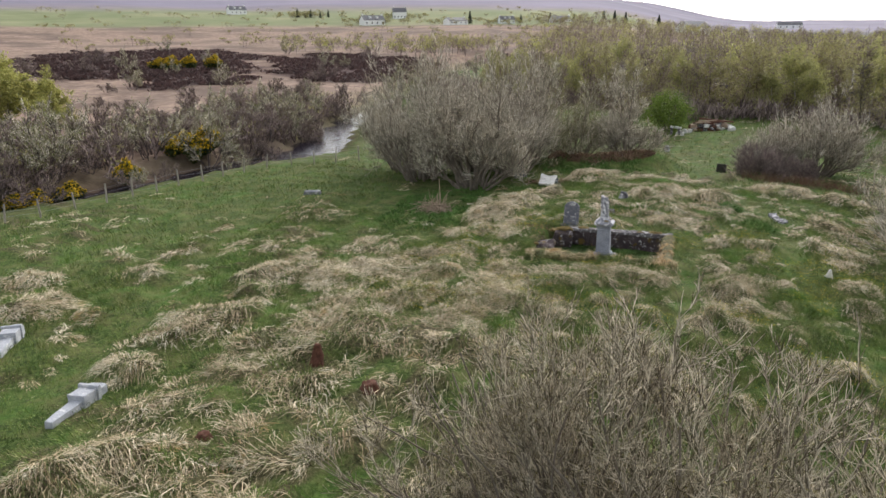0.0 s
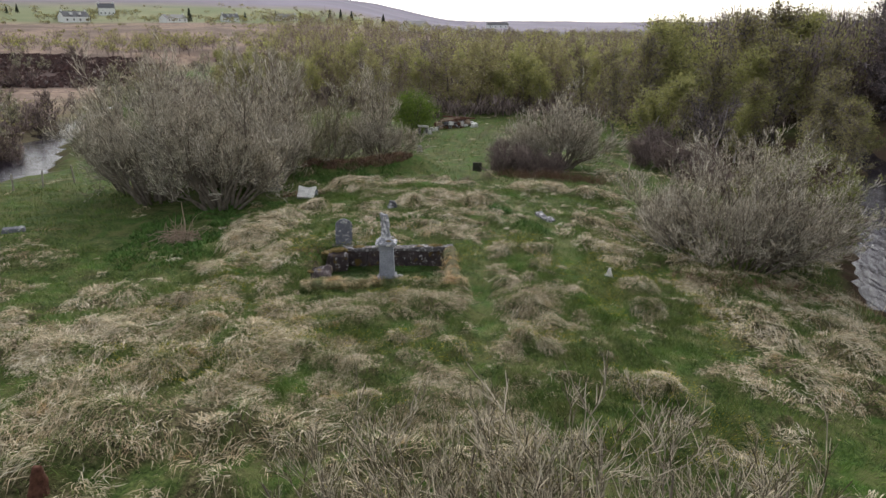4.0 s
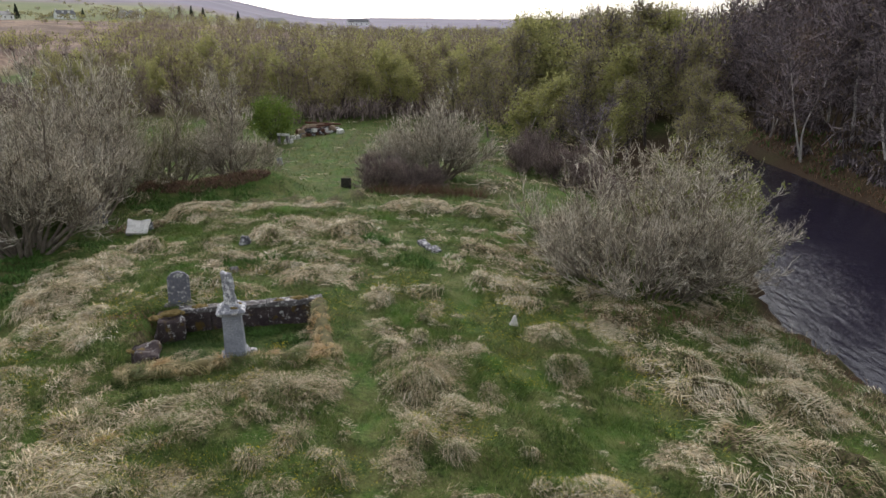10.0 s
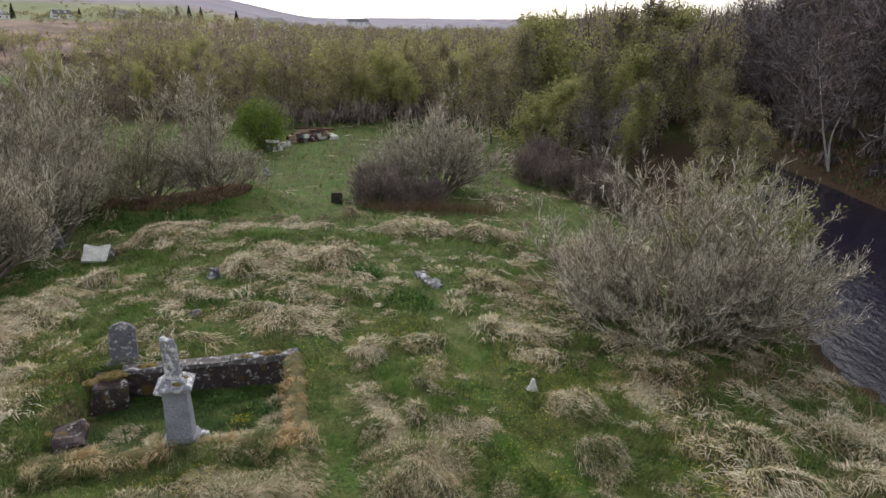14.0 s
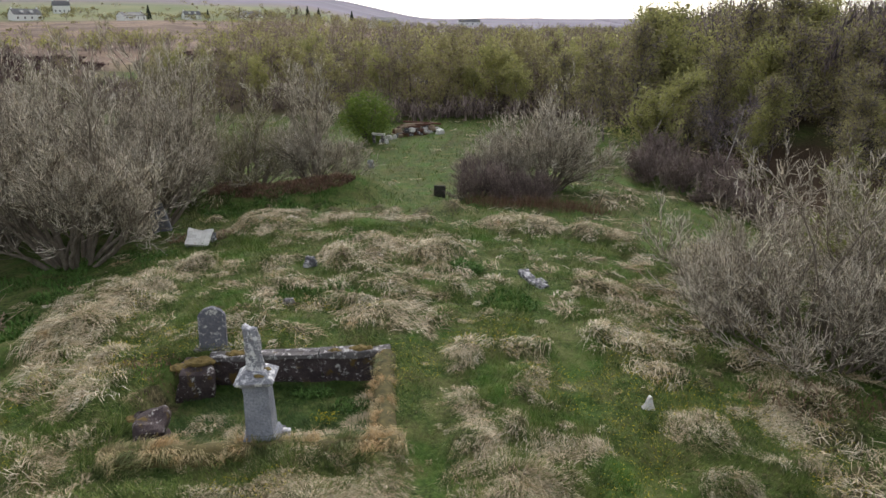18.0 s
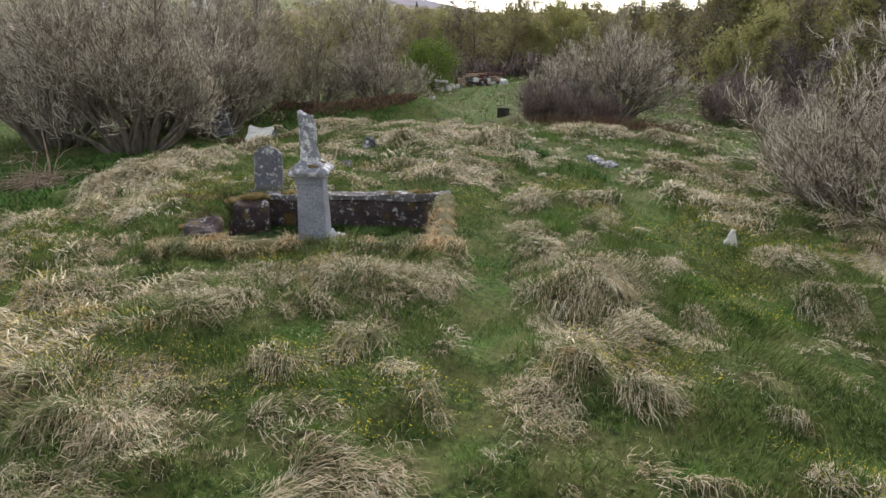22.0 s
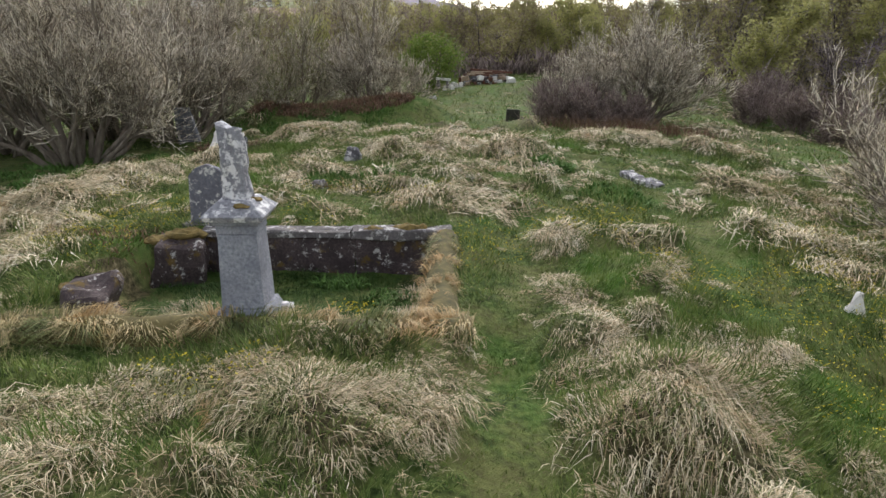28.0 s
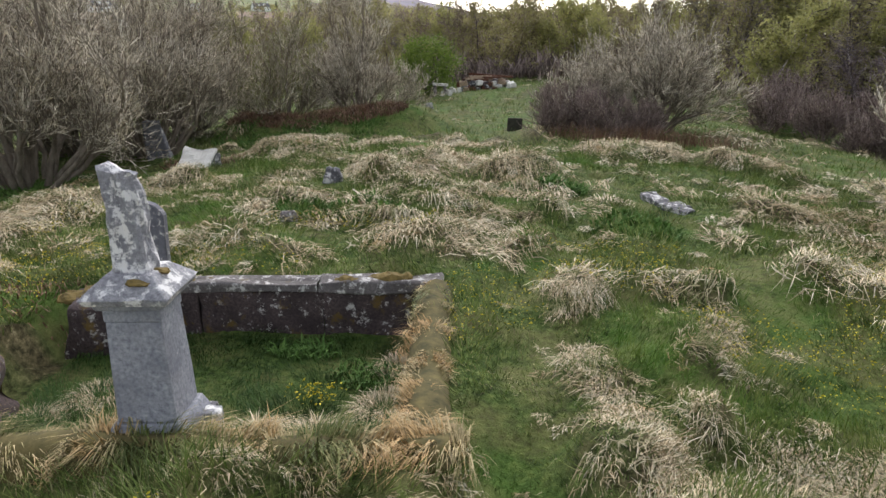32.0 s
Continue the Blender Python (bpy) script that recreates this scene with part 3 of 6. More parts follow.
def land(x, y):
    """The ground's height."""
    x, y = np.asarray(x, float), np.asarray(y, float)
    d, bearing = np.hypot(x, y), np.degrees(np.arctan2(-x, y))
    left = smooth(9, 23, bearing)
    far = np.interp(d, FAR_LEFT[:, 0], FAR_LEFT[:, 1]) * left + np.interp(d, FAR_MID[:, 0], FAR_MID[:, 1]) * (1 - left)
    far = far + smooth(60, 200, d) * (waves(x, y, 60, 4) - 0.5) * 3 + smooth(900, 1800, d) * (waves(x, y, 420, 5) - 0.5) * (14 + 40 * left)
    # the mound that carries the graves
    near = np.interp(x, [-60, -34, -24, -14, -9.5, -7, -3, 0, 2.2, 6.3, 8.2, 10.5, 12], [-1.7, -1.55, -1.15, -0.6, -0.12, 0.0, 0.0, -0.2, -0.45, -1.0, -1.4, -1.95, -2.3])
    near = near - smooth(17, 42, y) * np.interp(x, [-40, -10, -5, 4, 20], [0.3, 0.85, 1.1, 0.9, 0.3]) - smooth(6, -6, y) * np.interp(x, [-20, -10, -4, 3, 12], [0.0, 0.45, 0.75, 0.55, 0.2])
    t = np.clip((x + 15.2) / 5.4, 0, 1)
    bank = np.hypot(x + 15.2 - 5.4 * t, (y - 31.0 - 1.4 * t))
    near = near + 0.95 * smooth(2.6, 0.3, bank)
    w = smooth(52, 95, d)
    z = near * (1 - w) + far * w
    # wooded hillside over the river
    edge = np.interp(y, FAR_EDGE[:, 0], FAR_EDGE[:, 1])
    over = x - edge
    z = np.where((over > -4) & (y < 300), np.maximum(z * 0 - 2.3, -2.4) + smooth(-1, 5, over) * 1.2 + np.clip(over - 4, 0, 70) * 0.27, z)
    # river beds
    near_bank = np.interp(y, NEAR_EDGE[:, 0], NEAR_EDGE[:, 1])
    inside = np.minimum(x - near_bank, edge - x)
    z = np.minimum(z, np.where(inside > -1.6, WATER_Z + 0.12 - 0.45 * np.clip(inside + 0.25, -1.4, 1.6), 99))
    burn = np.abs(x - np.interp(y, BURN[:, 0], BURN[:, 1]))
    half = np.interp(y, [20, 34, 60], [0.9, 2.4, 1.2])
    z = np.where(d < 220, np.minimum(z, WATER_Z - 0.5 + 1.6 * smooth(half, half + 2.6, burn) + 99 * (burn > half + 2.6)), z)
    # small relief
    fine = smooth(70, 45, d)
    z = z + fine * (0.14 * (waves(x, y, 1.7, 6) - 0.5) + 0.10 * (waves(x, y, 0.6, 7) - 0.5) + 0.22 * (waves(x, y, 5.5, 8) - 0.5))
    tuft = np.clip(waves(x, y, 0.75, 9) * 1.5 - 0.62, 0, 1) * (0.45 + 0.55 * straw_mask(x, y)) * (1 - 0.7 * path_mask(x, y))
    z = z + fine * 0.36 * tuft
    z = z + hummock(x, y) - 0.10 * path_mask(x, y) * fine
    gap = rect_gap(x, y)
    z = np.where(gap < 0.5, z * smooth(0, 0.5, gap) + (1 - smooth(0, 0.5, gap)) * (-0.16 + 0.05 * (waves(x, y, 0.6, 7) - 0.5)), z)
    u, v = local(x, y)
    z = z - 0.16 * smooth(0.25, 0.5, gap) * smooth(1.3, 0.7, gap) * smooth(0.5, -0.3, v)
    return z - 0.16 * smooth(0.1, -0.1, gap) - 0.40 * smooth(0.12, -0.02, gap) * smooth(0.3, 1.2, v)


def ground_z(x, y):
    return float(land(np.array([x]), np.array([y]))[0])


def steps(a, b, fine, far_a, far_b):
    """Grid lines: even steps between a and b, growing outwards to far_a and far_b."""
    mid = list(np.arange(a, b, fine))
    up, s = [b], fine
    while up[-1] < far_b:
        s *= 1.075
        up.append(up[-1] + s)
    down, s = [a - fine], fine
    while down[-1] > far_a:
        s *= 1.075
        down.append(down[-1] - s)
    return np.array(down[::-1] + mid + up)


def heather(x, y):
    """Two broad patches of dark heather on the moor, with ragged edges, and a few small ones."""
    d, bearing = np.hypot(x, y), np.degrees(np.arctan2(-x, y))
    ragged = 0.5 * waves(x, y, 22, 11) + 0.5 * waves(x, y, 7, 12) - 0.5
    out = np.zeros_like(x)
    for b0, d0, hb, hd in ((57, 172, 8.5, 62), (41.5, 160, 7.0, 42), (27, 190, 3.5, 20), (23, 150, 2.2, 9)):
        r = np.hypot((bearing - b0) / hb, (d - d0) / hd)
        out = np.maximum(out, smooth(1.05, 0.85, r + 0.9 * ragged))
    return out


def build_ground():
    gx, gy = steps(-13, 6, 0.16, -3200, 3200), steps(3.5, 24, 0.16, -900, 3600)
    X, Y = np.meshgrid(gx, gy)
    x, y = X.ravel(), Y.ravel()
    z = land(x, y)
    nx = len(gx)
    i = (np.arange(len(gy) - 1)[:, None] * nx + np.arange(nx - 1)[None]).ravel()
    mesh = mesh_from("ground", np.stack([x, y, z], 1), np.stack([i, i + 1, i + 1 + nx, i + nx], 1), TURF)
    d, bearing = np.hypot(x, y), np.degrees(np.arctan2(-x, y))
    edge = np.interp(y, FAR_EDGE[:, 0], FAR_EDGE[:, 1])
    burn = x - np.interp(y, BURN[:, 0], BURN[:, 1])
    beyond = smooth(0, -6, burn)
    patchy = 0.6 * waves(x, y, 45, 11) + 0.4 * waves(x, y, 14, 12)
    wood = np.maximum(smooth(66, 74, y) * smooth(-75, -50, x) * smooth(420, 330, d), smooth(-1, 2, x - edge))
    masks = {
        "straw": straw_mask(x, y) * smooth(90, 60, d),
        # wood floor and banks, plus the willow's shade painted round (2, -4.2)
        "soil_and_shade": np.maximum(np.maximum(np.maximum(wood * 0.9, 0.9 * smooth(5.2, 3.0, np.hypot((x - 2.0) / 1.25, y + 4.2))), smooth(-2.15, -2.45, z) * smooth(80, 60, d)), smooth(-5.5, -4.5, -np.abs(burn)) * smooth(120, 80, d) * 0.3),
        "moor": np.maximum(beyond * smooth(8, 14, bearing), smooth(150, 200, d) * smooth(4, 14, bearing)) * (1 - wood * 0.7),
        "heath": np.maximum(heather(x, y), smooth(200, 400, d) * smooth(15, 5, bearing) * 0.5),
        "field": smooth(395, 425, d) * smooth(640, 520, d) * smooth(12, 20, bearing),
        # grows with distance alone, as the painted haze does
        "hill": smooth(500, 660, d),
    }
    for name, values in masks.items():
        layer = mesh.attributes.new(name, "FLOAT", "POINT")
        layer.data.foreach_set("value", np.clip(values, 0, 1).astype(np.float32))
    mesh.polygons.foreach_set("use_smooth", np.ones(len(mesh.polygons), bool))
    tagged(new("ground", mesh), "rough tussocky grassland running out to moor and hills", "ground", kind="structure")


def build_water():
    ys = np.concatenate([np.arange(-60, 80, 1.0), np.arange(80, 201, 8.0)])
    def strip(name, a, b, label):
        verts = np.concatenate([np.stack([a, ys, np.full(len(ys), WATER_Z)], 1), np.stack([b, ys, np.full(len(ys), WATER_Z)], 1)])
        i, n = np.arange(len(ys) - 1), len(ys)
        ob = new(name, mesh_from(name, verts, np.stack([i, i + n, i + n + 1, i + 1], 1), WATER))
        tagged(ob, label, "river", kind="structure")
    strip("river_water", np.interp(ys, NEAR_EDGE[:, 0], NEAR_EDGE[:, 1]) - 1.5, np.interp(ys, FAR_EDGE[:, 0], FAR_EDGE[:, 1]) + 1.5, "dark rippled river below the grassy bank")
    c = np.interp(ys, BURN[:, 0], BURN[:, 1])
    strip("burn_water", c - 3.2, c + 3.2, "narrow burn reflecting the sky beyond the fence")


build_ground()
build_water()


# ---- grasses ----
LAWN_X, LAWN_Y, LAWN_STEP = np.arange(-37, 33, 0.1), np.arange(-12, 69, 0.1), 0.1
LAWN = land(*np.meshgrid(LAWN_X, LAWN_Y))


def lawn_z(x, y):
    """The ground's height in the meadow, from an even grid."""
    px, py = np.clip((x - LAWN_X[0]) / LAWN_STEP, 0, len(LAWN_X) - 2), np.clip((y - LAWN_Y[0]) / LAWN_STEP, 0, len(LAWN_Y) - 2)
    i, j = px.astype(int), py.astype(int)
    fx, fy = px - i, py - j
    return (LAWN[j, i] * (1 - fx) + LAWN[j, i + 1] * fx) * (1 - fy) + (LAWN[j + 1, i] * (1 - fx) + LAWN[j + 1, i + 1] * fx) * fy



def blades(x, y, length, width, lean_x, lean_y, droop, g, z=None):
    """Bent grass blades: a foot, a bend and a tip each."""
    n = len(x)
    z = lawn_z(x, y) if z is None else z
    foot = np.stack([x, y, z - 0.02], 1)
    lean = np.stack([lean_x, lean_y, np.zeros(n)], 1)
    bend = foot + np.stack([lean[:, 0] * length * 0.35, lean[:, 1] * length * 0.35, length * (0.58 - 0.34 * droop)], 1)
    tip = foot + np.stack([lean[:, 0] * length, lean[:, 1] * length, length * (0.95 - 0.95 * droop)], 1)
    a = g.random(n) * 2 * np.pi
    side = np.stack([np.cos(a), np.sin(a), np.zeros(n)], 1) * (width / 2)[:, None]
    verts = np.stack([foot - side, foot + side, bend + side * 0.8, bend - side * 0.8, tip], 1).reshape(-1, 3)
    i = np.arange(n) * 5
    return verts, i


def blade_object(name, data, material, label):
    verts, i = data
    n = len(i)
    mesh = bpy.data.meshes.new(name)
    mesh.vertices.add(len(verts))
    mesh.vertices.foreach_set("co", verts.astype(np.float32).ravel())
    quads = np.stack([i, i + 1, i + 2, i + 3], 1)
    tris = np.stack([i + 3, i + 2, i + 4], 1)
    loops = np.concatenate([quads, tris], 1).ravel()
    mesh.loops.add(len(loops))
    mesh.loops.foreach_set("vertex_index", loops.astype(np.int32))
    mesh.polygons.add(2 * n)
    starts = np.stack([np.arange(n) * 7, np.arange(n) * 7 + 4], 1).ravel()
    mesh.polygons.foreach_set("loop_start", starts.astype(np.int32))
    mesh.update(calc_edges=True)
    mesh.materials.append(material)
    return tagged(new(name, mesh), label, "grass", kind="stuff")


def scatter(n, x0, x1, y0, y1, g):
    return x0 + (x1 - x0) * g.random(n), y0 + (y1 - y0) * g.random(n)


def downhill(x, y):
    e = 0.25
    gx, gy = (lawn_z(x + e, y) - lawn_z(x - e, y)) / (2 * e), (lawn_z(x, y + e) - lawn_z(x, y - e)) / (2 * e)
    return -gx, -gy


def on_turf(x, y):
    """Where grass grows: not in water, under the wood or on the walls."""
    bank = np.interp(y, NEAR_EDGE[:, 0], NEAR_EDGE[:, 1])
    return (x < bank - 0.7) & (x > -35)


def spikes(x, y, length, width, lean_x, lean_y, g):
    """Short grass: one narrow leaning triangle a blade."""
    n = len(x)
    foot = np.stack([x, y, lawn_z(x, y) - 0.02], 1)
    a = g.random(n) * 2 * np.pi
    side = np.stack([np.cos(a), np.sin(a), np.zeros(n)], 1) * (width / 2)[:, None]
    tip = foot + np.stack([lean_x * length, lean_y * length, length], 1)
    return np.stack([foot - side, foot + side, tip], 1).reshape(-1, 3), np.arange(3 * n).reshape(n, 3)


def lie_of_grass(x, y, g):
    """The way in which long grass has fallen: downhill, and with the eddies of the wind."""
    dx, dy = downhill(x, y)
    lx = np.clip(1.5 * dx, -0.9, 0.9) + (waves(x, y, 0.7, 21) - 0.5) * 2.6
    ly = np.clip(1.5 * dy, -0.9, 0.9) + (waves(x, y, 0.7, 22) - 0.5) * 2.6 - 0.2
    return lx, ly


def mops(x, y, size, height, per, width, g):
    """Tussocks like mops: strands that rise round a crown, arch over and hang down its sides. Returns blades and each one's tone."""
    lx, ly = lie_of_grass(x, y, g)
    n = len(x) * per
    r = lambda a: np.repeat(a, per)
    a, k = g.random(n) * 2 * np.pi, np.sqrt(g.random(n))
    wx, wy = 0.42 * np.cos(a) + 0.95 * r(lx) + g.normal(0, 0.40, n), 0.42 * np.sin(a) + 0.95 * r(ly) + g.normal(0, 0.40, n)
    far = np.hypot(wx, wy) + 1e-6
    wx, wy = wx / far, wy / far
    size, height = r(size), r(height)
    fx, fy = r(x) + np.cos(a) * k * size * 1.1, r(y) + np.sin(a) * k * size * 1.1
    reach = size * (0.55 + 0.75 * g.random(n))
    crown = height * (1 - 0.55 * k ** 2)
    foot = np.stack([fx, fy, lawn_z(fx, fy) + crown * 0.45], 1)
    twist = g.normal(0, 0.16, n) * reach
    mx, my = fx + wx * reach * 0.5 - wy * twist, fy + wy * reach * 0.5 + wx * twist
    bend = np.stack([mx, my, np.maximum(lawn_z(mx, my) + 0.02, foot[:, 2] + crown * (0.30 + 0.40 * g.random(n)))], 1)
    tx, ty = fx + wx * reach * 1.1 + g.normal(0, 0.05, n) * size, fy + wy * reach * 1.1 + g.normal(0, 0.05, n) * size
    tip = np.stack([tx, ty, lawn_z(tx, ty) + 0.01 + height * 0.35 * g.random(n)], 1)
    side = np.stack([-wy, wx, g.normal(0, 0.5, n)], 1) * (r(width) * (0.6 + 0.8 * g.random(n)) / 2)[:, None]
    verts = np.stack([foot - side, foot + side, bend + side, bend - side, tip], 1).reshape(-1, 3)
    slope = front_slope(x, y)
    tone = np.clip(0.12 + r((0.88 - 0.16 * slope) * g.beta(2.2, 2.0, len(x))) + g.normal(0, 0.12, n), 0.12, 1)
    return verts, np.where(g.random(n) < r(0.11 + 0.10 * slope + 0.30 * slope * (waves(x, y, 0.5, 65) > 0.66)), 0.04, tone)


def clear_of_stones(x, y):
    """Grass is short round the stones that lie in the turf."""
    ok = np.ones(len(x), bool)
    for sx, sy, r in ((1.95, 13.3, 0.4), (-7.45, 20.0, 0.5), (-8.35, -0.85, 0.6), (-6.4, -1.15, 0.5), (-0.62, 20.3, 1.0), (-12.4, -4.7, 1.1), (-17.6, -3.6, 1.1), (-12.9, 23.3, 0.9), (-23.8, 16.1, 0.8), (-5.6, 32.6, 0.6), (-7.35, 11.0, 0.5)):
        ok &= np.hypot(x - sx, y - sy) > r
    return ok


def set_tone(ob, tone):
    layer = ob.data.attributes.new("tone", "FLOAT", "POINT")
    layer.data.foreach_set("value", np.repeat(tone, len(ob.data.vertices) // len(tone)).astype(np.float32))


def build_grass():
    """A sward of short green grass, with mop-like tussocks of withered straw on it."""
    g = np.random.default_rng(11)
    zones = [(135000, -12, 5, 3.0, 14.5, 0.8), (80000, -14, 7, 14.5, 26, 1.0), (60000, -22, -7, -9, 14, 1.2), (26000, 5, 13, 2, 26, 1.2), (16000, -6, 6, -7, 3.2, 1.2), (42000, -34, 14, 24, 66, 1.9), (18000, -34, -20, -4, 26, 1.8)]
    bag = []
    for n, x0, x1, y0, y1, k in zones:
        x, y = scatter(n, x0, x1, y0, y1, g)
        keep = on_turf(x, y) & (rect_gap(x, y) > 0.12) & (np.hypot((x - 2.0) / 1.25, y + 4.2) > 3.4)
        x, y = x[keep], y[keep]
        m = len(x)
        lx, ly = lie_of_grass(x, y, g)
        tall = 0.35 + 1.5 * waves(x, y, 0.5, 14) * (0.5 + waves(x, y, 1.9, 17))
        length = (0.06 + 0.12 * g.random(m)) * tall * (1 - 0.45 * path_mask(x, y)) * k ** 0.5
        bag.append([x, y, length, (0.012 + 0.008 * g.random(m)) * k, lx * 0.5 + g.normal(0, 0.45, m), ly * 0.5 + g.normal(0, 0.45, m)])
    joined = [np.concatenate(c) for c in zip(*bag)]
    tagged(new("green_grass", mesh_from("green_grass", *spikes(*joined, g), GREEN_BLADE)), "short green spring grass between the tussocks", "grass", kind="stuff")
    # tussocks by zone: tries, the stretch, strands in each, their size
    zones = [(11000, -13, 5, 2.2, 15, 42, 0.58), (4400, -15, 9, 15, 28, 40, 0.9), (4000, -24, -6, -11, 15, 44, 1.0), (1500, 5, 13, 2, 28, 44, 1.0), (600, -6, 6, -8, 2.4, 34, 1.1), (2000, -34, 14, 28, 66, 22, 1.7), (800, -34, -20, -4, 28, 22, 1.6)]
    straw, green, tones = [], [], []
    for n, x0, x1, y0, y1, per, k in zones:
        x, y = scatter(n, x0, x1, y0, y1, g)
        s = straw_mask(x, y)
        ok = on_turf(x, y) & (rect_gap(x, y) > 0.3) & clear_of_stones(x, y) & (np.hypot((x - 2.0) / 1.25, y + 4.2) > 3.4)
        dry = ok & (g.random(n) < 0.015 + 1.15 * s)
        lush = ok & ~dry & (path_mask(x, y) < 0.3) & (g.random(n) < 0.40)
        size = (0.17 + 0.24 * g.random(n) ** 1.4) * (k ** 0.6 if k > 0.7 else 0.54) * (0.5 + 0.6 * s)
        verts, tone = mops(x[dry], y[dry], size[dry], size[dry] * (0.24 + 0.34 * g.random(dry.sum())), per, np.full(dry.sum(), 0.0115 * k if k > 0.7 else 0.005), g)
        straw.append(verts)
        tones.append(tone)
        green.append(mops(x[lush], y[lush], size[lush] * 0.75, size[lush] * (0.4 + 0.4 * g.random(lush.sum())), per // 3, np.full(lush.sum(), 0.0115 * k), g)[0])
    tone, verts = np.concatenate(tones), np.concatenate(straw)
    set_tone(blade_object("straw_grass", (verts, np.arange(len(tone)) * 5), STRAW_BLADE, "long withered straw-coloured grass combed over hummocks"), tone)
    verts = np.concatenate(green)
    blade_object("green_tussocks", (verts, np.arange(len(verts) // 5) * 5), GREEN_BLADE, "soft green tussocks among the withered grass")
    # loose strands lying between the tussocks
    zones = [(64000, -13, 5, 2.2, 15, 0.75), (36000, -15, 9, 15, 28, 1.0), (30000, -24, -6, -11, 15, 1.1), (11000, 5, 13, 2, 28, 1.1), (14000, -34, 14, 28, 66, 2.0)]
    bag = []
    for n, x0, x1, y0, y1, k in zones:
        x, y = scatter(n, x0, x1, y0, y1, g)
        keep = on_turf(x, y) & (rect_gap(x, y) > 0.3) & (g.random(n) < (0.06 + 0.18 * waves(x, y, 0.55, 63) + 0.6 * front_slope(x, y) * waves(x, y, 0.4, 64)) * (1 - path_mask(x, y)) + 0.7 * straw_mask(x, y))
        x, y = x[keep], y[keep]
        m = len(x)
        lx, ly = lie_of_grass(x, y, g)
        fx, fy = lx + g.normal(0, 0.5, m), ly + g.normal(0, 0.5, m)
        norm = np.maximum(np.hypot(fx, fy), 0.25)
        bag.append([x, y, (0.10 + 0.15 * g.random(m)) * k ** 0.5, (0.006 + 0.004 * g.random(m)) * k ** 1.6, fx / norm * 0.9, fy / norm * 0.9, 0.6 + 0.4 * g.random(m)])
    joined = [np.concatenate(c) for c in zip(*bag)]
    set_tone(blade_object("loose_straw", blades(*joined, g), STRAW_BLADE, "loose withered strands lying over the turf"), np.where(g.random(len(joined[0])) < 0.3, 0.05, 0.15 + 0.6 * g.random(len(joined[0]))))
    # celandines and other small yellow flowers in the turf
    x, y = scatter(42000, -11, 6, 3, 17, g)
    keep = on_turf(x, y) & (waves(x, y, 1.6, 33) * (0.6 + 0.4 * waves(x, y, 0.5, 34)) > 0.47) & (rect_gap(x, y) > 0.15)
    x, y = x[keep], y[keep]
    centre = np.stack([x, y, land(x, y) + 0.10 + 0.08 * g.random(len(x))], 1)
    tagged(new("yellow_flowers", mesh_from("yellow_flowers", *leaf_cards(centre, 0.014, g, 0.7), YELLOW_PETAL)), "tiny yellow celandine flowers dotted in the turf", "flowers", kind="stuff")


build_grass()


# ---- the grave enclosure ----
def on_site(u, v, z=0.0, turn=0.0, rx=0, ry=0):
    return pose(*site(u, v, z), rx, ry, TURN + turn)


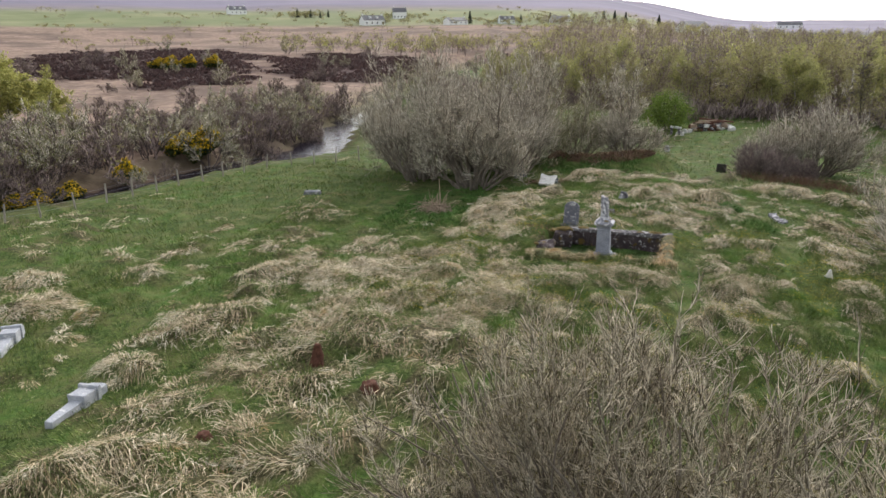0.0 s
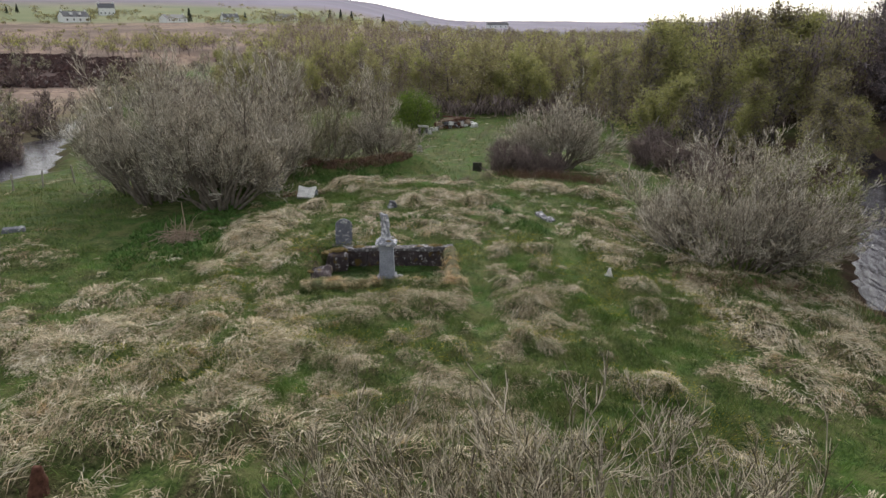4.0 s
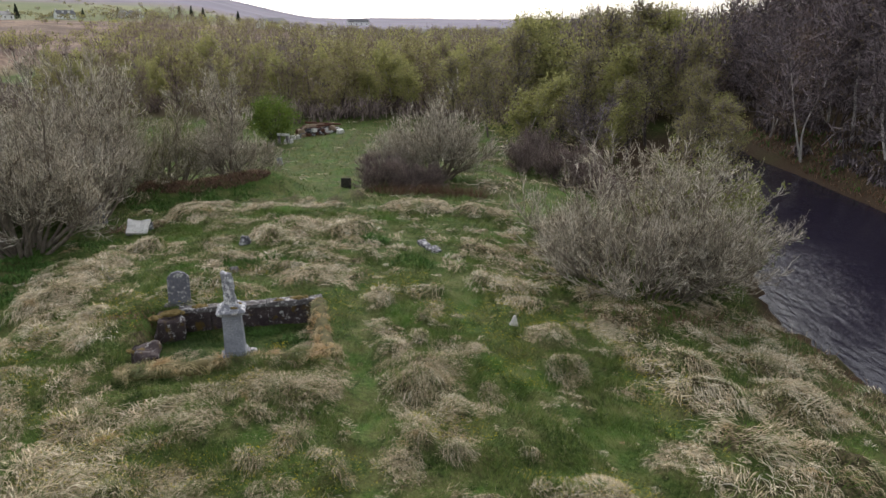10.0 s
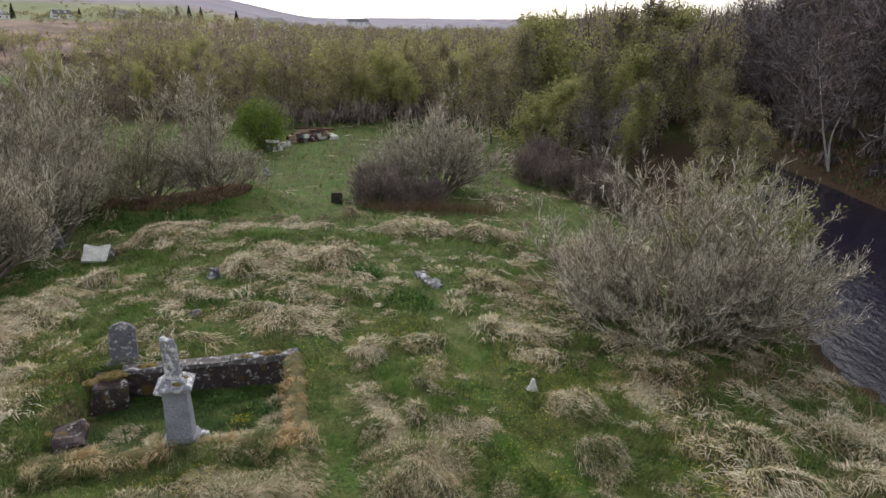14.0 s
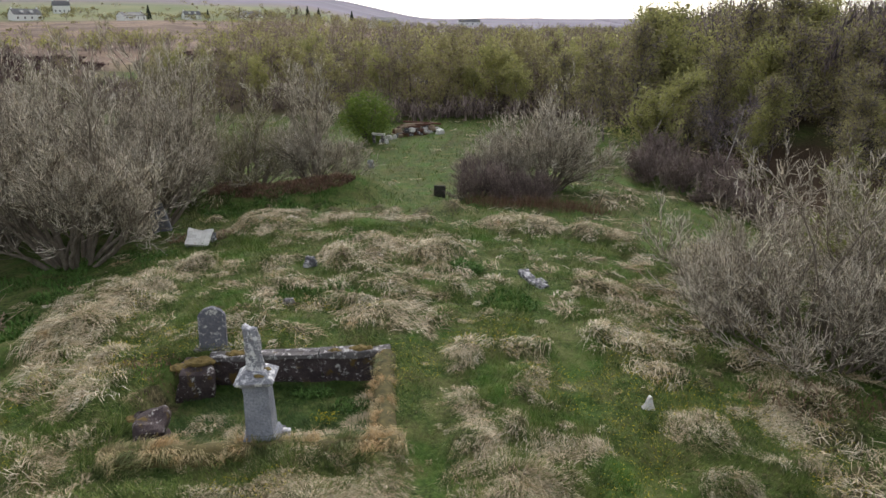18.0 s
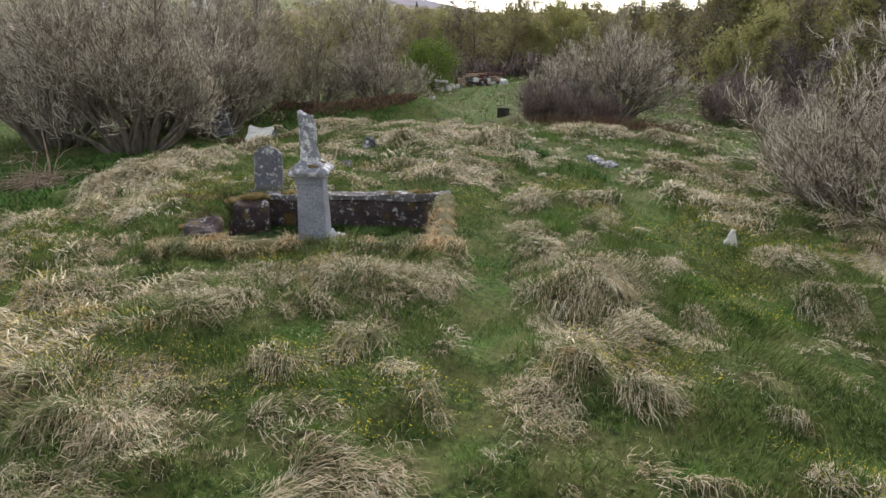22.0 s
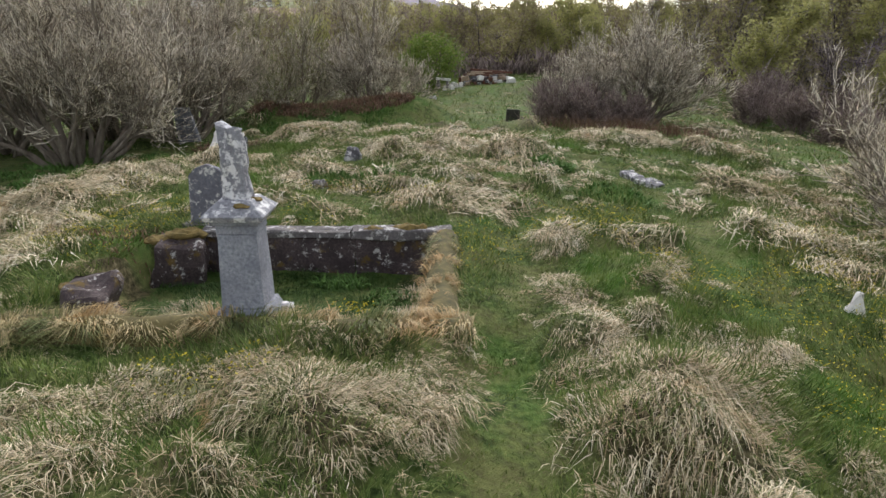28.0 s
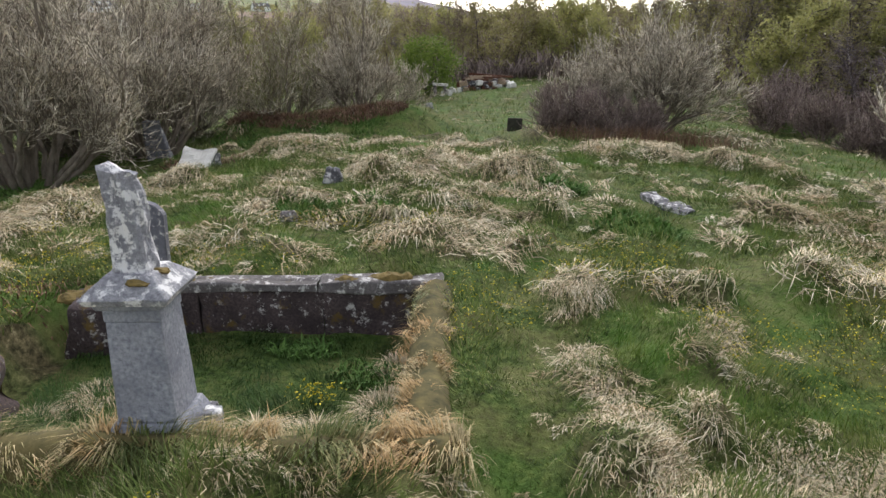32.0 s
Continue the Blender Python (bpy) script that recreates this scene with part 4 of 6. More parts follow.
def build_enclosure():
    g = random.Random(5)
    wall = thing("grave_enclosure", on_site(0, 0, 0), "low dark stone grave enclosure with moss and grass on its walls", "grave enclosure")
    def course(u0, v0, u1, v1, top, thick, length, material, name, low=-0.95):
        """Rough blocks side by side, from one end of a wall to the other."""
        far = math.hypot(u1 - u0, v1 - v0)
        at = 0.0
        while at < far - 0.05:
            long = min(length * g.uniform(0.75, 1.3), far - at)
            if far - at - long < 0.2:
                long = far - at
            bm = bmesh.new()
            block(bm, (long - 0.004, thick * g.uniform(0.94, 1.04), top - low + g.uniform(-0.015, 0.015)), bevel=0.02)
            rough(bm, 0.06, 4, 3, g.uniform(0, 50))
            k = (at + long / 2) / far
            m = pose(u0 + (u1 - u0) * k, v0 + (v1 - v0) * k, low, g.uniform(-0.6, 0.6), 0, math.degrees(math.atan2(v1 - v0, u1 - u0)))
            bmesh.ops.transform(bm, matrix=m, verts=bm.verts[:])
            part(name, bm, material, wall)
            at += long
    course(U0 + 0.2, V1, U1, V1, -0.13, 0.26, 1.3, WALL_STONE, "wall_block")
    course(U1, V1 - 0.15, U1, V0 + 0.1, -0.16, 0.26, 1.2, WALL_STONE, "wall_block")
    course(U0 + 0.75, V1, U1 + 0.1, V1, 0.0, 0.33, 1.9, COPING_STONE, "coping", -0.128)
    # tumbled left side: leaning blocks
    for u, v, z, size, tilt, turn in ((-2.02, 3.05, -0.78, (0.85, 0.72, 0.72), 7, 10), (-2.25, 0.68, -0.62, (0.66, 1.0, 0.74), 10, 18)):
        bm = bmesh.new()
        block(bm, size, bevel=0.06, taper=0.78)
        rough(bm, 0.15, 2.6, 4, u * 9)
        bmesh.ops.transform(bm, matrix=pose(u, v, z, tilt, tilt * 0.6, turn), verts=bm.verts[:])
        part("tumbled_block", bm, WALL_STONE, wall, "leaning moss-topped block")
    for u, v, z, r in ((-1.9, 3.1, 0.0, 0.34), (-2.3, 3.0, -0.06, 0.26), (-2.45, 0.85, -0.02, 0.24), (1.55, V1, 0.01, 0.3), (1.0, V1 - 0.05, 0.0, 0.16), (-1.2, V1, 0.0, 0.22)):
        bm = bmesh.new()
        bmesh.ops.create_icosphere(bm, subdivisions=3, radius=r, matrix=pose(u, v, z) @ Matrix.Diagonal((1, 0.6, 0.24, 1)))
        rough(bm, 0.07, 9, 0, u * 40)
        part("moss_cushion", bm, MOSS, wall, "orange and green moss cushion")
    # turf banks that have grown over the front and right walls
    for u0, v0, u1, v1, top, half in ((U0 + 0.1, V0, U1 + 0.25, V0 - 0.02, 0.10, 0.34), (U1 + 0.04, V0 + 0.2, U1 + 0.02, V1 - 0.1, 0.03, 0.27)):
        far = math.hypot(u1 - u0, v1 - v0)
        bm = bmesh.new()
        ring_old = None
        n = int(far / 0.12)
        ux, uy = (u1 - u0) / far, (v1 - v0) / far
        for i in range(n + 1):
            k = far * i / n
            ring = []
            for j in range(9):
                a = math.pi * j / 8
                w = half * (1 + 0.22 * noise.noise((k * 1.1, j * 0.4, top * 30)))
                h = (top + 0.42) * (1 + 0.12 * noise.noise((k * 1.3, 7, top * 50)))
                ring.append(bm.verts.new((u0 + ux * k - uy * w * math.cos(a), v0 + uy * k + ux * w * math.cos(a), -0.42 + h * math.sin(a) ** 0.7)))
            if ring_old:
                for j in range(8):
                    bm.faces.new((ring_old[j], ring_old[j + 1], ring[j + 1], ring[j]))
            ring_old = ring
        for f in bm.faces:
            f.smooth = True
        bmesh.ops.recalc_face_normals(bm, faces=bm.faces[:])
        part("turf_bank", bm, BANK_TURF, wall, "matted moss and turf over the wall")
    # withered grass hanging over the banks
    gg = np.random.default_rng(19)
    n = 20000
    front = gg.random(n) < 0.62
    u = np.where(front, U0 - 0.2 + (U1 - U0 + 0.6) * gg.random(n), U1 + 0.03 + gg.normal(0, 0.15, n))
    v = np.where(front, V0 + gg.normal(-0.04, 0.2, n), V0 + (V1 - V0) * gg.random(n))
    off = np.where(front, v - V0, u - U1 - 0.03)
    half = np.where(front, 0.36, 0.28)
    top = np.where(front, 0.06, 0.0)
    x, y = MON.x + CU * u - SU * v, MON.y + SU * u + CU * v
    keep = front | (waves(x, y, 0.24, 57) + 0.4 * (gg.random(n) - 0.5) > 0.5)
    u, v, x, y, off, half, top, front, n = u[keep], v[keep], x[keep], y[keep], off[keep], half[keep], top[keep], front[keep], int(keep.sum())
    z = -0.42 + (top + 0.42) * np.sqrt(np.clip(1 - (off / half) ** 2, 0, 1)) ** 0.8
    side = np.sign(off) * 0.65 + gg.normal(0, 0.3, n)
    lu, lv = np.where(front, (waves(x, y, 0.35, 51) - 0.5) * 2.6 + gg.normal(0, 0.22, n), side), np.where(front, side, (waves(x, y, 0.35, 52) - 0.5) * 2.6 + gg.normal(0, 0.22, n))
    data = blades(x, y, np.where(front, 1.0, 0.62) * (0.12 + 0.22 * gg.random(n)) * (0.45 + 1.1 * waves(x, y, 0.3, 53)), np.full(n, 0.011), CU * lu - SU * lv, SU * lu + CU * lv, 0.6 + 0.75 * gg.random(n), gg, z)
    set_tone(blade_object("bank_grass", data, BANK_BLADE, "withered grass hanging over the enclosure walls"), np.clip(1.5 * waves(x, y, 0.3, 55) - 0.25 + np.where(front, 0.0, 0.2) + gg.normal(0, 0.12, n), 0, 1))
    n = 22000
    u, v = U0 + 0.3 + (U1 - U0 - 0.5) * gg.random(n), V0 + 0.3 + (V1 - V0 - 0.45) * gg.random(n)
    x, y = MON.x + CU * u - SU * v, MON.y + SU * u + CU * v
    wx, wy = (waves(x, y, 0.8, 31) - 0.5) * 2, (waves(x, y, 0.8, 32) - 0.5) * 2
    data = blades(x, y, (0.07 + 0.17 * gg.random(n)) * (0.35 + 1.3 * waves(x, y, 0.45, 54)), np.full(n, 0.008), wx + gg.normal(0, 0.3, n), wy + gg.normal(0, 0.3, n), 0.35 + 0.5 * gg.random(n), gg)
    blade_object("plot_grass", data, LUSH_BLADE, "dark lush grass filling the sunken plot")
    n = 4200
    spots = np.array([(-1.45, 1.7, 0.26), (-0.75, 1.25, 0.18), (1.7, 1.5, 0.32), (1.1, 0.9, 0.22), (-1.9, 1.2, 0.2), (0.6, 0.6, 0.16), (1.75, 2.4, 0.2)])
    pick = gg.integers(0, len(spots), n)
    a, far = gg.random(n) * 6.283, np.sqrt(gg.random(n))
    u, v = spots[pick, 0] + np.cos(a) * far * spots[pick, 2], spots[pick, 1] + np.sin(a) * far * spots[pick, 2]
    x, y = MON.x + CU * u - SU * v, MON.y + SU * u + CU * v
    data = blades(x, y, (0.14 + 0.2 * gg.random(n)) * (1.2 - 0.5 * far), np.full(n, 0.008), np.cos(a) * 0.8 + gg.normal(0, 0.3, n), np.sin(a) * 0.8 + gg.normal(0, 0.3, n), 0.6 + 0.35 * gg.random(n), gg)
    set_tone(blade_object("plot_straw", data, STRAW_BLADE, "pale withered tufts in the sunken plot"), 0.3 + 0.6 * gg.random(n))
    n = 110
    u, v = 0.95 + gg.normal(0, 0.13, n), 1.55 + gg.normal(0, 0.12, n)
    x, y = MON.x + CU * u - SU * v, MON.y + SU * u + CU * v
    centre = np.stack([x, y, land(x, y) + 0.12 + 0.1 * gg.random(n)], 1)
    tagged(new("plot_flowers", mesh_from("plot_flowers", *leaf_cards(centre, 0.02, gg, 0.7), YELLOW_PETAL)), "clump of tiny yellow flowers in the plot", "flowers", kind="stuff")


def build_monument():
    base_z = -0.12
    mon = thing("grave_monument", on_site(0, 0, base_z, 0, 0, -0.6), "grey granite pedestal monument with weathered cap and broken carved top", "grave monument")
    def piece(name, size, z, material, taper=1.0, bevel=0.012, cuts=2, amount=0.006, label="", u=0.0, v=0.0):
        bm = bmesh.new()
        block(bm, size, pose(u, v, z), bevel=bevel, taper=taper)
        rough(bm, amount, 9, cuts, z * 7 + size[0])
        return part(name, bm, material, mon, label)
    piece("foot_slab", (0.74, 0.72, 0.16), -0.03, MOTTLED_STONE, 0.97, label="lichened foot slab")
    piece("plinth", (0.64, 0.62, 0.13), 0.13, GRANITE, 0.84)
    piece("shaft", (0.48, 0.46, 0.86), 0.26, GRANITE, 0.90, 0.015, label="smooth grey granite die")
    piece("neck_band", (0.445, 0.425, 0.10), 1.123, GRANITE, 1.0, 0.008)
    piece("neck_moulding", (0.52, 0.50, 0.055), 1.226, GRANITE, 1.06, 0.018)
    piece("cornice", (0.63, 0.61, 0.05), 1.284, LICHEN_STONE, 1.06, 0.012, label="white lichened cornice")
    piece("cap", (0.69, 0.67, 0.15), 1.336, LICHEN_STONE, 0.52, 0.012, 3, 0.015, "sloping lichened cap with moss patches")
    bm = bmesh.new()
    # broken carved top: draped and fluted, with its head broken off aslant
    rows, turns = 22, 28
    rings = []
    for i in range(rows):
        k = i / (rows - 1)
        ring = []
        wide = 0.175 - 0.035 * k + 0.012 * math.exp(-((k - 0.62) / 0.16) ** 2) + 0.03 * math.exp(-(k / 0.10) ** 2)
        for j in range(turns):
            a = 2 * math.pi * j / turns
            square = 1 / max(abs(math.cos(a)), abs(math.sin(a)), 0.78)
            fold = 0.018 * math.sin(7 * a + 5 * k) * (0.4 + k) + 0.03 * noise.noise((math.cos(a) * 2.2, math.sin(a) * 2.2, k * 5))
            r = wide * 0.74 * square + fold
            ring.append(bm.verts.new((r * math.cos(a) - 0.03 * k, r * 0.82 * math.sin(a), 0.80 * k + 0.07 * k * noise.noise((a, 3, 1)) - 0.10 * max(0, k - 0.86) * (1 + 3 * math.cos(a)))))
        rings.append(ring)
    for lo, hi in zip(rings, rings[1:]):
        for j in range(turns):
            bm.faces.new((lo[j], lo[(j + 1) % turns], hi[(j + 1) % turns], hi[j]))
    bm.faces.new(rings[-1])
    bm.faces.new(rings[0][::-1])
    bmesh.ops.transform(bm, matrix=pose(0, 0, 1.475), verts=bm.verts[:])
    part("broken_top", bm, LICHEN_STONE, mon, "weathered carved stub, broken off")
    bm = bmesh.new()
    block(bm, (0.13, 0.16, 0.24), pose(0.42, 0.05, -0.02, 0, 0, 8), bevel=0.02)
    rough(bm, 0.03, 8, 2)
    part("corner_block", bm, LICHEN_STONE, mon, "loose lichened block at its foot")
    for u, v, z, r in ((0.10, -0.20, 1.44, 0.10), (0.20, -0.02, 1.47, 0.08), (-0.12, -0.16, 1.42, 0.06)):
        bm = bmesh.new()
        bmesh.ops.create_icosphere(bm, subdivisions=2, radius=r, matrix=pose(u, v, z) @ Matrix.Diagonal((1, 0.8, 0.32, 1)))
        rough(bm, 0.04, 12, 0, u * 40)
        part("moss_cushion", bm, MOSS, mon, "ochre moss cushion")


def headstone_shape(width, thick, height, shoulder, peak):
    bm = bmesh.new()
    w = width / 2
    profile = [(-w, 0), (w, 0), (w * 0.98, height - shoulder), (w * 0.62, height - 0.02), (0, height + peak), (-w * 0.62, height - 0.02), (-w * 0.98, height - shoulder)]
    front = [bm.verts.new((x, -thick / 2, z)) for x, z in profile]
    back = [bm.verts.new((x, thick / 2, z)) for x, z in profile]
    bm.faces.new(front)
    bm.faces.new(back[::-1])
    n = len(profile)
    for i in range(n):
        bm.faces.new((front[i], back[i], back[(i + 1) % n], front[(i + 1) % n]))
    bmesh.ops.recalc_face_normals(bm, faces=bm.faces[:])
    bmesh.ops.bevel(bm, geom=bm.edges[:], offset=0.015, segments=2, affect="EDGES")
    return bm


def build_headstones():
    head = thing("headstone", on_site(-1.82, V1 + 0.46, -0.32, 2, -2, 1.5), "dark slate headstone with white lichen spots behind the wall", "headstone")
    part("slab", headstone_shape(0.62, 0.15, 1.22, 0.14, 0.05), HEAD_STONE, head)
    bm = bmesh.new()
    block(bm, (0.86, 0.34, 0.30), pose(0, 0, -0.02), bevel=0.02)
    rough(bm, 0.02, 6, 2)
    part("base", bm, COPING_STONE, head, "lichened stone base")


build_enclosure()
build_monument()
build_headstones()


# ---- bare willows, birches and other trees ----
def ribbons(p0, p1, r0, r1, g):
    """Thin twigs, each one a narrow tapering strip with its own turn."""
    p0, p1 = np.asarray(p0, float), np.asarray(p1, float)
    n = len(p0)
    way = p1 - p0
    side = np.cross(way, g.normal(size=(n, 3)))
    side /= np.linalg.norm(side, axis=1, keepdims=True) + 1e-9
    a, b = side * np.broadcast_to(r0, n)[:, None], side * np.broadcast_to(r1, n)[:, None]
    return np.stack([p0 - a, p0 + a, p1 + b, p1 - b], 1).reshape(-1, 3), np.arange(4 * n).reshape(n, 4)


def merge(*arrays):
    verts, faces, at = [], [], 0
    for v, f in arrays:
        verts.append(v)
        faces.append(f + at)
        at += len(v)
    return np.concatenate(verts), np.concatenate(faces)


def tube(nodes, r0, r1, sides=5):
    """One crooked tapering stem through the given places, in one piece."""
    k = len(nodes)
    way = np.gradient(nodes, axis=0)
    way /= np.linalg.norm(way, axis=1, keepdims=True) + 1e-9
    helper = np.array([1.0, 0, 0]) if abs(way[0, 2]) > 0.8 else np.array([0, 0, 1.0])
    a = np.cross(way, helper)
    a /= np.linalg.norm(a, axis=1, keepdims=True) + 1e-9
    b = np.cross(way, a)
    turns = np.arange(sides) * 2 * np.pi / sides
    ring = np.cos(turns)[None, :, None] * a[:, None] + np.sin(turns)[None, :, None] * b[:, None]
    verts = nodes[:, None] + ring * np.linspace(r0, r1, k)[:, None, None]
    j = np.arange(sides)
    face = np.stack([j, (j + 1) % sides, (j + 1) % sides + sides, j + sides], 1)
    return verts.reshape(-1, 3), (face[None] + (np.arange(k - 1) * sides)[:, None, None]).reshape(-1, 4)


def make_willow(name, g, height, spread, stems, orders, label, leaf=0.035, leaf_every=2, foliage=None, stem_r=0.05, twig=None, thick=1.0, wide=66, category="bush", bark=None, up=0.03, coarse=False, low=0.34, bough=0.19, branch=None, twig_len=0.8, reach_low=0.66, round_twigs=False, base=0.22):
    """A many-stemmed bush whose shoots end on a dome, with two orders of fine twigs."""
    a = g.random(stems) * 2 * np.pi
    r = g.random(stems) ** 0.62
    tilt = np.radians(wide) * r
    start = np.stack([np.cos(a) * r * spread * base, np.sin(a) * r * spread * base, np.full(stems, -0.12)], 1)
    way = np.stack([np.cos(a) * np.sin(tilt), np.sin(a) * np.sin(tilt), np.cos(tilt)], 1)
    reach = (reach_low + (0.90 - reach_low) * g.random(stems)) / np.sqrt((np.sin(tilt) / spread) ** 2 + (np.cos(tilt) / height) ** 2)
    thickness = stem_r * (0.6 + 0.6 * g.random(stems))
    s1, n1, w1 = grow(start, way, reach, thickness, 0.014, 7, 0.17, up, g)
    b, w, k = sprout(n1, w1, orders[0], 0.40, low, g)
    # boughs stand in clumps, with gaps between them
    ph = g.random(3) * 6
    gap = np.sin(b[:, 0] * 2.3 + ph[0]) + np.sin(b[:, 1] * 2.1 + ph[1]) + np.sin(b[:, 2] * 1.9 + ph[2])
    b, w = b[gap > -0.8], w[gap > -0.8]
    s2, n2, w2 = grow(b, w, height * bough * (0.5 + 0.7 * g.random(len(b))), 0.020 * thick, 0.009 * thick, 4, 0.24, 0.14, g)
    b, w, k = sprout(n2, w2, orders[1], 0.36, 0.25, g)
    s3, n3, w3 = grow(b, w, 0.62 * twig_len * (0.4 + 1.0 * g.random(len(b))), 0.0125 * thick, 0.009 * thick, 2, 0.22, 0.26, g)
    b, w, k = sprout(n3, w3, orders[2], 0.36, 0.25, g)
    s4, n4, w4 = grow(b, w, 0.30 * twig_len * (0.5 + 0.9 * g.random(len(b))), 0.0105 * thick, 0.006 * thick, 1, 0.2, 0.26, g)
    ob = thing(name, Matrix(), label, category)
    for i in range(stems):
        array_part("stem", tube(n1[i], thickness[i], 0.014), bark or WILLOW_STEM, ob, smooth=True)
    array_part("branch_crown", ribbons(*s2, g) if coarse else sticks(*s2), branch or bark or WILLOW_STEM, ob, "dark bare branches")
    array_part("twig_crown", merge(sticks(*s3), sticks(*s4)) if round_twigs else merge(ribbons(*s3, g), ribbons(*s4, g)), twig or WILLOW_TWIG, ob, "pale lichened fine twigs")
    tips = n4[::leaf_every, -1]
    array_part("bud_crown", leaf_cards(tips + g.normal(0, 0.03, tips.shape), leaf, g), foliage or WILLOW_BUD, ob, "small opening spring buds")
    return ob


def plant(first, spots):
    """Sets a plant and its copies on the ground: x, y, turn, size."""
    for n, (x, y, turn, size) in enumerate(spots):
        m = pose(x, y, ground_z(x, y) - 0.04, 0, 0, turn)
        ob = first
        if n:
            ob = copy_thing(first, m)
        else:
            ob.matrix_basis = m
        ob.scale = (size, size, size * (0.92 + 0.16 * ((n * 37) % 10) / 10))


def build_willows():
    g = np.random.default_rng(23)
    a = make_willow("willow_bush", g, 8.8, 3.3, 32, (17, 11, 4), "tall bare grey willow bush at the graveyard edge", leaf_every=3, wide=50, up=0.09, low=0.40, reach_low=0.5, thick=0.72, stem_r=0.085)
    plant(a, [(-16.3, 21.2, 0, 1.12), (-21.0, 22.8, 120, 1.15), (-16.6, 26.4, 230, 1.0), (-19.8, 27.0, 60, 1.2), (-24.4, 25.6, 300, 0.9)])
    b = make_willow("willow_bush", g, 8.0, 1.7, 18, (18, 12, 4), "vase-shaped grey willow with bare upright stems", leaf_every=3, wide=46, up=0.03, low=0.45, stem_r=0.085, thick=0.75)
    plant(b, [(-11.8, 33.3, 0, 0.98), (-18.6, 31.2, 250, 1.1)])
    f = make_willow("willow_bush", g, 8.0, 2.4, 18, (15, 9, 4), "grey-green willow with thin opening leaves", 0.04, 1, WILLOW_LEAF, wide=48, up=0.04, low=0.4, stem_r=0.07, thick=0.75)
    plant(f, [(-14.9, 32.8, 140, 0.94), (-17.2, 34.6, 40, 1.08)])
    c = make_willow("willow_bush", g, 7.6, 3.4, 74, (12, 11, 4), "wide rounded willow bush with pale twigs by the river", leaf_every=3, wide=54, up=0.05, low=0.12, reach_low=0.42, thick=0.72, base=0.62)
    plant(c, [(6.9, 18.8, 0, 0.94)])
    leafy = make_willow("willow_bush", g, 6.0, 3.4, 28, (9, 7, 4), "rounded willow bush coming into yellow-green leaf", 0.07, 1, WILLOW_LEAF, wide=60, up=0.09)
    plant(leafy, [(9.8, 21.4, 0, 1.0), (10.8, 25.5, 90, 0.9)])
    d = make_willow("willow_bush", g, 7.6, 2.3, 34, (15, 11, 4), "tall bare willow with a pale crown in rough grass", leaf_every=3, wide=46, up=0.05, low=0.25, stem_r=0.07, reach_low=0.5, thick=0.85, base=0.4)
    plant(d, [(-0.9, 36.6, 0, 1.12), (-2.9, 34.6, 100, 0.66)])
    low = make_willow("willow_scrub", g, 2.9, 1.7, 30, (9, 6, 4), "low purple-brown willow shoots round the tall bush", 0.03, 3, WILLOW_BUD, 0.02, PURPLE_TWIG, 1.0, 50, bark=PURPLE_TWIG, low=0.2)
    plant(low, [(-3.9, 33.2, 0, 0.85), (-2.4, 32.6, 80, 0.7), (-0.8, 33.0, 170, 0.6), (5.0, 42.5, 40, 0.9), (6.8, 40.6, 200, 0.8), (8.4, 38.6, 300, 0.85), (9.8, 36.5, 90, 0.8), (6.2, 45.0, 10, 1.0), (9.2, 42.5, 130, 1.0)])
    e = make_willow("willow_bush", g, 5.3, 3.9, 58, (14, 8, 4), "pale bare willow bush with dense upright twigs", leaf=0.016, leaf_every=2, foliage=OLIVE_BUD, wide=66, up=0.08, thick=0.46, twig=TAN_TWIG, bough=0.20, branch=PALE_BRANCH, stem_r=0.035, low=0.22, twig_len=0.62, reach_low=0.6, round_twigs=True)
    plant(e, [(1.8, -4.3, 0, 1.14), (-0.6, -4.0, 130, 0.94), (4.8, -4.2, 40, 1.04)])


